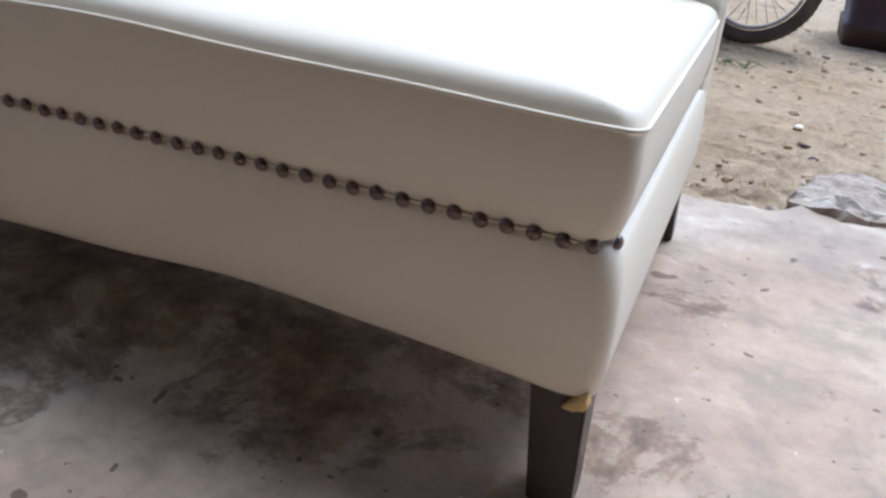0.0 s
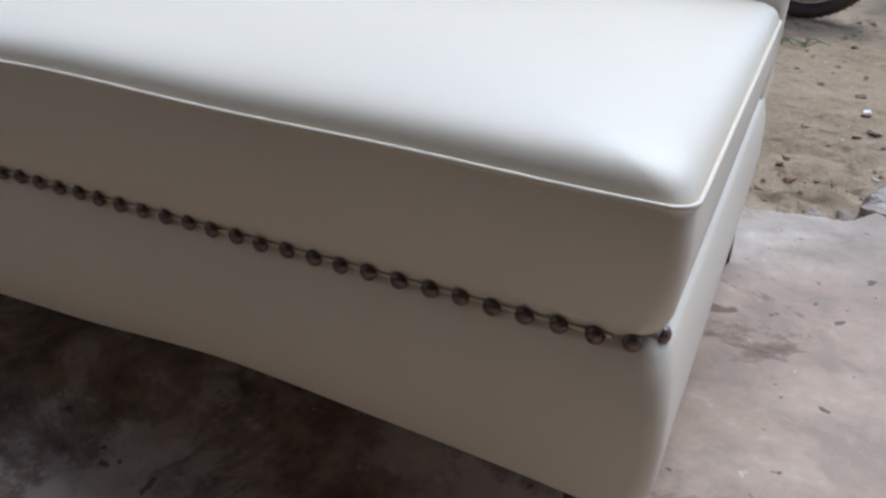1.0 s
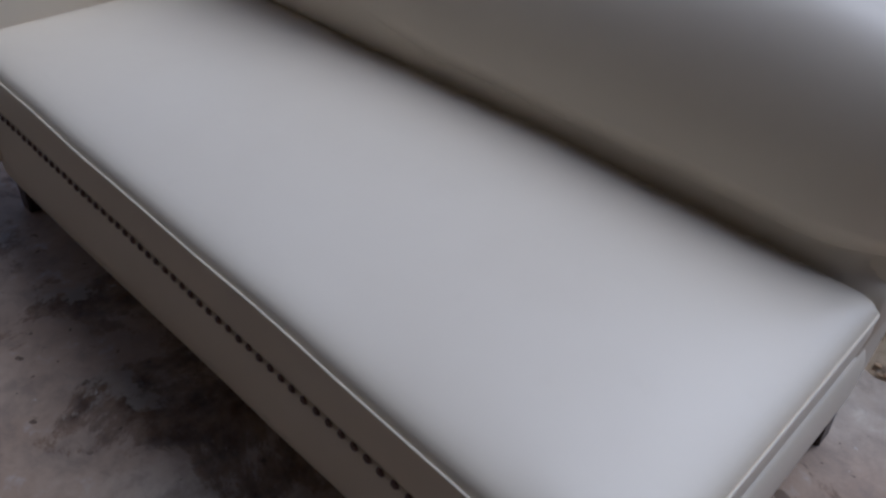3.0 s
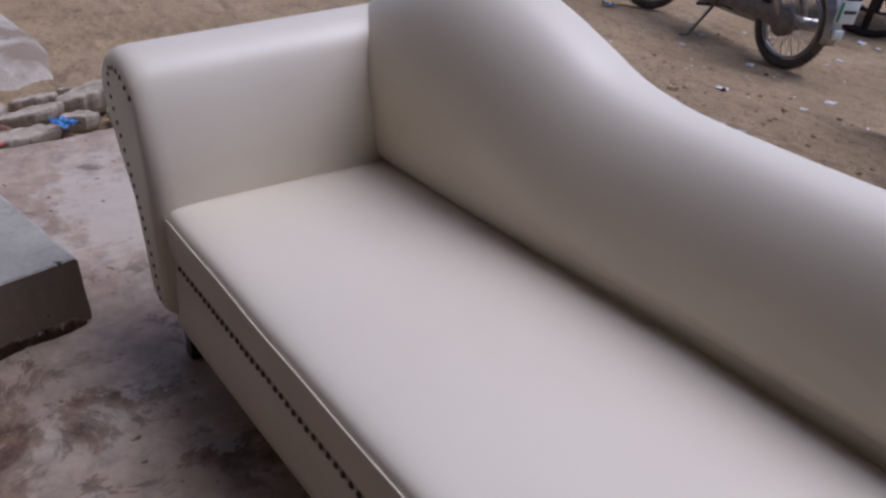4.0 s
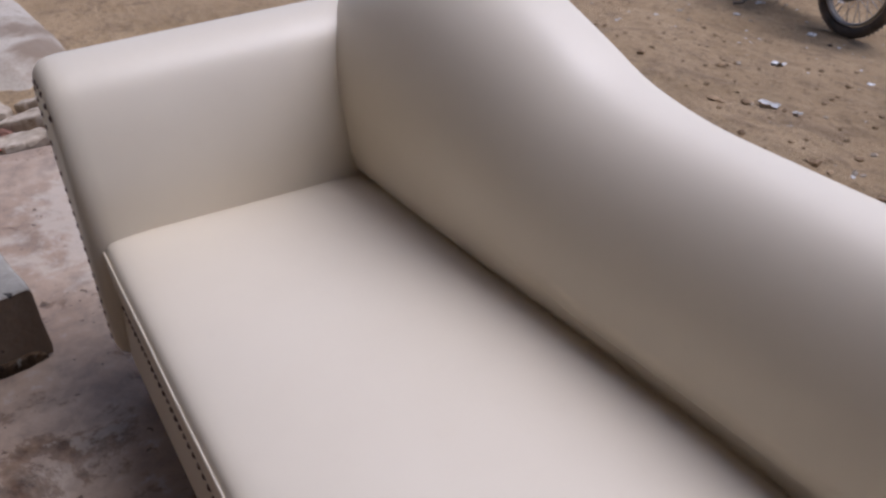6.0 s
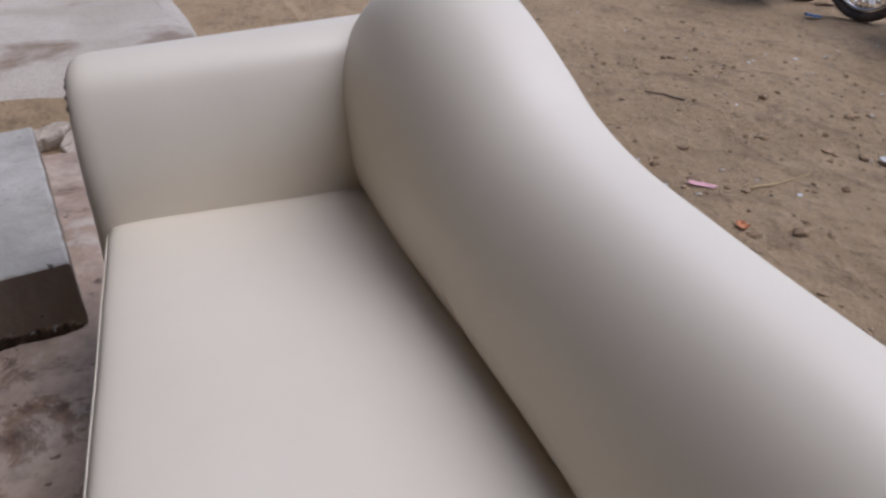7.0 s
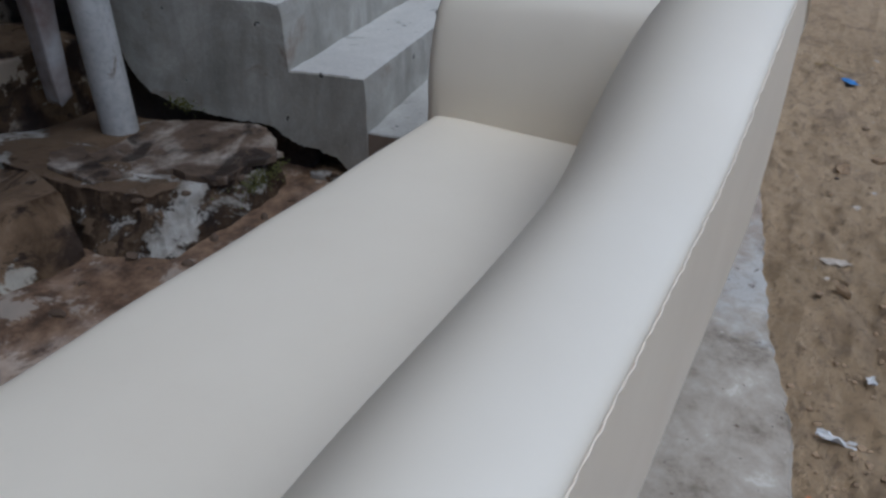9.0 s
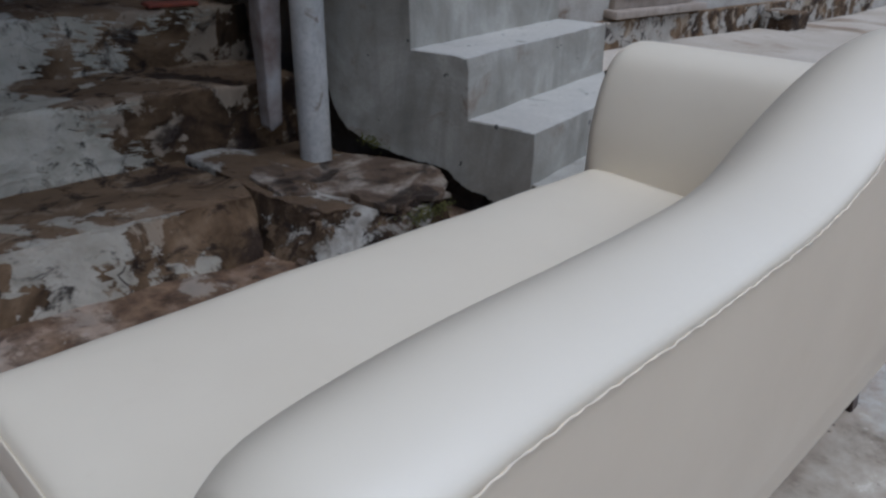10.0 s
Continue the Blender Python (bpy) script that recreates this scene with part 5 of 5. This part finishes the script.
for i, (x, y, r) in enumerate(((1.60, 1.045, 0.022), (1.645, 0.985, 0.016), (1.61, 1.10, 0.028), (1.66, 1.16, 0.02), (1.55, 1.02, 0.014), (1.565, 1.085, 0.018))):
    place_stone("broken_edge_lump", x, y, ground_z(x, y) - 0.006, r * 1.3, r, r * 0.8, 50 + i, 37 * i, M_LUMP, "rough lump at the broken slab edge", "rubble", "broken slab edge")
place_chunk("concrete_chunk", -0.29, 1.605, ground_z(-0.29, 1.605) + 0.020, 0.092, 0.052, 0.034, 74, 28, M_PALEROCK, "grey broken concrete chunk lying on the earth", "stone")
place_stone("brown_stone", -1.53, 1.0, ground_z(-1.53, 1.0) - 0.012, 0.045, 0.033, 0.03, 72, 10, M_CLOD, "brown stone lying on the earth", "stone")
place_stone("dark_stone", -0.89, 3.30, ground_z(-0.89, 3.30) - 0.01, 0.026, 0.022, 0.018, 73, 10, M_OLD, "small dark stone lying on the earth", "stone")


def sheet(name, x, y, w, h, turn, material, label, seed, curl=0.02, n=12, z=None):
    """A crumpled scrap lying on the ground, with some thickness."""
    bm = bmesh.new()
    off = Vector((seed * 1.3, seed * 2.1, 0))
    grid = {}
    zz = ground_z(x, y) if z is None else z
    for lay in (0, 1):
        for i in range(n + 1):
            for j in range(n + 1):
                u, v = (i / n - 0.5), (j / n - 0.5)
                e = 1 + 0.35 * noise.noise(Vector((math.atan2(v, u) * 1.3, 0, 0)) + off)
                p = Vector((u * w * e, v * h * e, 0))
                q = Vector((u, v, 0))
                lift = curl * (0.35 + abs(noise.noise(q * 3.1 + off)) * 2.2 + 0.5 * abs(noise.noise(q * 7 + off)))
                grid[lay, i, j] = bm.verts.new((p.x, p.y, 0.006 + lift - lay * 0.0012))
    for i in range(n):
        for j in range(n):
            bm.faces.new([grid[0, a, b] for a, b in ((i, j), (i + 1, j), (i + 1, j + 1), (i, j + 1))])
            bm.faces.new([grid[1, a, b] for a, b in ((i, j + 1), (i + 1, j + 1), (i + 1, j), (i, j))])
    rim = [(i, 0) for i in range(n)] + [(n, j) for j in range(n)] + [(i, n) for i in range(n, 0, -1)] + [(0, j) for j in range(n, 0, -1)]
    for a, b in zip(rim, rim[1:] + rim[:1]):
        bm.faces.new((grid[0, a[0], a[1]], grid[1, a[0], a[1]], grid[1, b[0], b[1]], grid[0, b[0], b[1]]))
    single(name, bm, material, label, "litter", "scattered litter", at=pose(x, y, zz, 0, 0, turn), smooth=False)


sheet("crumpled_tissue", 0.085, 1.325, 0.17, 0.13, 35, M_PAPER, "crumpled pale green tissue lying on the earth", 3, 0.016, 16, ground_z(0.085, 1.325) + 0.012)
sheet("pink_scrap", -0.61, 1.95, 0.11, 0.035, 40, M_PINK, "faded pink scrap lying on the earth", 5, 0.004, 6)
sheet("orange_peel", -0.278, 1.873, 0.045, 0.03, 10, M_ORANGE, "orange peel lying on the earth", 6, 0.01, 6)
sheet("orange_peel", 0.36, 1.06, 0.028, 0.02, 60, M_ORANGE, "orange peel lying on the earth", 7, 0.01, 6)
sheet("white_wrapper", 0.14, 1.09, 0.08, 0.022, 85, M_WHITE, "torn white wrapper lying on the earth", 8, 0.012, 8)
sheet("white_wrapper", 0.224, 1.385, 0.035, 0.025, 15, M_WHITE, "torn white scrap lying on the earth", 9, 0.008, 6)
sheet("white_wrapper", -0.125, 1.148, 0.03, 0.02, 15, M_WHITE, "torn white scrap lying on the earth", 10, 0.008, 6)
sheet("white_wrapper", -0.55, 2.78, 0.09, 0.035, 5, M_WHITE, "torn white scrap lying on the earth", 11, 0.008, 6)
sheet("white_wrapper", -0.42, 2.80, 0.035, 0.025, 5, M_WHITE, "torn white scrap lying on the earth", 12, 0.008, 6)
sheet("pale_scrap", -0.717, 1.04, 0.10, 0.035, 115, M_RUBBLE, "pale dusty scrap lying on the earth", 13, 0.008, 6)
sheet("blue_wrapper", -2.68, 0.947, 0.10, 0.05, 30, M_BLUE, "blue sweet wrapper lying on the earth", 14, 0.008, 6)
sheet("blue_wrapper", -1.80, 0.13, 0.12, 0.07, 20, M_BLUE, "blue plastic scrap lying in the rubble", 15, 0.02, 8, 0.0)
sheet("red_wrapper", -1.74, -0.14, 0.07, 0.05, 20, M_REDLIT, "red plastic scrap lying in the rubble", 16, 0.012, 6, -0.02)
sheet("pink_bag", -3.05, 4.78, 0.16, 0.14, 20, M_PINK, "pink plastic bag lying on the earth", 17, 0.06, 8)
sheet("white_bag", -2.92, 4.95, 0.2, 0.16, 20, M_WHITE, "white plastic bag lying on the earth", 18, 0.06, 8)
sheet("blue_wrapper", -2.75, 4.35, 0.1, 0.06, 20, M_BLUE, "blue plastic scrap lying on the earth", 19, 0.02, 6)


def stick(name, a, b, r, material, label, seed):
    k = 7
    pts = []
    for i in range(k):
        t = i / (k - 1)
        x, y = a[0] + (b[0] - a[0]) * t, a[1] + (b[1] - a[1]) * t
        w = noise.noise_vector(Vector((t * 3, seed, 0))) * 0.012
        pts.append((x + w.x, y + w.y, ground_z(x, y) + 0.006 + abs(w.z) * 0.4))
    single(name, tube(pts, [r * (1 - 0.5 * i / (k - 1)) for i in range(k)], 6), material, label, "twig", "scattered litter")


stick("straw", (-0.53, 2.10), (-0.57, 2.40), 0.004, M_STRAW, "yellow straw lying on the earth", 1)
stick("twig", (-1.50, 2.48), (-1.70, 2.38), 0.005, M_TWIG, "dark dry twig lying on the earth", 2)
stick("straw", (0.19, 1.48), (0.30, 1.47), 0.003, M_STRAW, "pale straw lying on the earth", 3)
stick("twig", (-3.0, 0.75), (-2.85, 0.95), 0.004, M_STRAW, "pale stick lying on the earth", 4)


def scatter(name, count, material, label, lo, hi, region, seed, flat=0.5, category="pebbles"):
    rnd = random.Random(seed)
    verts, faces = [], []
    for _ in range(count):
        x, y = rnd.uniform(*region[0]), rnd.uniform(*region[1])
        r = lo + (hi - lo) * rnd.random() ** 3
        m = Matrix.Translation((x, y, ground_z(x, y) + r * 0.15)) @ Matrix.Rotation(rnd.uniform(0, 6.28), 4, "Z") @ Matrix.Diagonal((r * rnd.uniform(0.6, 1.4), r, r * flat, 1))
        k = len(verts)
        for v in ICO_V:
            verts.append(m @ v + Vector((rnd.uniform(-1, 1), rnd.uniform(-1, 1), rnd.uniform(-1, 1))) * r * 0.22)
        faces += [[k + i for i in f] for f in ICO_F]
    me = bpy.data.meshes.new(name)
    me.from_pydata(verts, [], faces)
    me.materials.append(material)
    tagged(new(name, me), label, category, "", "stuff")


scatter("clods", 900, M_CLOD, "crumbled brown clods on the earth", 0.003, 0.018, ((-3.2, 2.4), (0.9, 3.6)), 5, 0.55)
scatter("earth_lumps", 170, M_CLOD, "dry brown lumps of trodden earth", 0.008, 0.030, ((-2.4, 1.2), (1.05, 3.2)), 25, 0.6)
scatter("edge_crumbs", 700, M_CLOD, "crumbled earth along the slab edge", 0.003, 0.010, ((-0.6, 2.2), (0.98, 1.35)), 15, 0.6)
scatter("pebbles", 260, M_RUBBLE, "small pale pebbles on the earth", 0.004, 0.018, ((-3.5, 2.4), (0.98, 4.6)), 6, 0.6)
scatter("white_chips", 90, M_WHITE, "tiny white litter chips on the earth", 0.004, 0.014, ((-3.5, 2.4), (1.2, 4.8)), 7, 0.4, "litter")
scatter("paper_scraps", 45, M_WHITE, "small scraps of white litter by the parked motorcycles", 0.008, 0.035, ((-2.2, 0.2), (3.3, 5.6)), 9, 0.25, "litter")
scatter("dark_chips", 120, M_TWIG, "tiny dark leaf litter on the earth", 0.004, 0.02, ((-3.5, 2.4), (0.98, 4.6)), 8, 0.3, "litter")


def build_weed(x, y, seed):
    rnd = random.Random(seed)
    bm = bmesh.new()
    for _ in range(13):
        a = rnd.uniform(0, 6.28)
        r = rnd.uniform(0.03, 0.12)
        cx, cy = x + rnd.uniform(-0.07, 0.07), y + rnd.uniform(-0.03, 0.03)
        z = ground_z(cx, cy)
        p = [Vector((cx, cy, z)), Vector((cx + r * 0.5 * math.cos(a), cy + r * 0.5 * math.sin(a), z + 0.025)), Vector((cx + r * math.cos(a), cy + r * math.sin(a), z + 0.012))]
        tube(p, [0.0015, 0.003, 0.0006], 4, False, bm)
    single("weed", bm, M_GRASS, "sparse green weed growing in the earth", "weed", kind="stuff")


build_weed(1.45, 2.78, 1)


# ---- far facade ----


def build_door():
    d = thing("door_1", "brown wooden double door in the far facade", "door", "", "structure")
    y = -2.13
    part("door_frame", box(-4.62, -3.42, y - 0.03, y + 0.03, 0.32, 2.4, 0.006), M_DOOR, d, "weathered wooden frame")
    for k in range(6):
        x = -4.52 + k * 0.165
        part("board", box(x, x + 0.155, y + 0.035, y + 0.06, 0.40, 2.3, 0.005), M_DOOR, d)
    part("sill", box(-4.75, -3.36, y - 0.02, y + 0.10, 0.26, 0.32, 0.008), M_DOOR, d)


build_door()
single("plinth", rough_block(-9.5, -1.4, -2.16, -2.09, -0.02, 0.24, 9, 0.008, 30, 5, 0.01), M_PLINTH, "flaking rendered plinth along the facade", "plinth", "", "structure")
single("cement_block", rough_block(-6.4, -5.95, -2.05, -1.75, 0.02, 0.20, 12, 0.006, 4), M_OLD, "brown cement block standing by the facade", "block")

for i in range(14):
    q = random.Random(300 + i)
    x, y = q.uniform(-0.08, 0.75), q.uniform(-0.72, -0.5)
    r = q.uniform(0.012, 0.035)
    top = 0.10 if x < 0.2 and y < -0.58 else (0.135 if x < 0.42 and y < -0.60 else 0.0)
    place_stone("cement_crumb", x, y, top - 0.004, r, r * 0.7, r * 0.5, 90 + i, 50 * i, M_PLATE, "crumb of brown cement fallen from the step", "rubble", "cement crumbs")

# red strip and pale lip on the top step
single("red_cloth_strip", rough_block(0.12, 0.32, -1.80, -1.735, 0.575, 0.590, 21, 0.004, 12, 12, 0.004), M_RUST, "faded red cloth strip lying on the top step", "cloth")
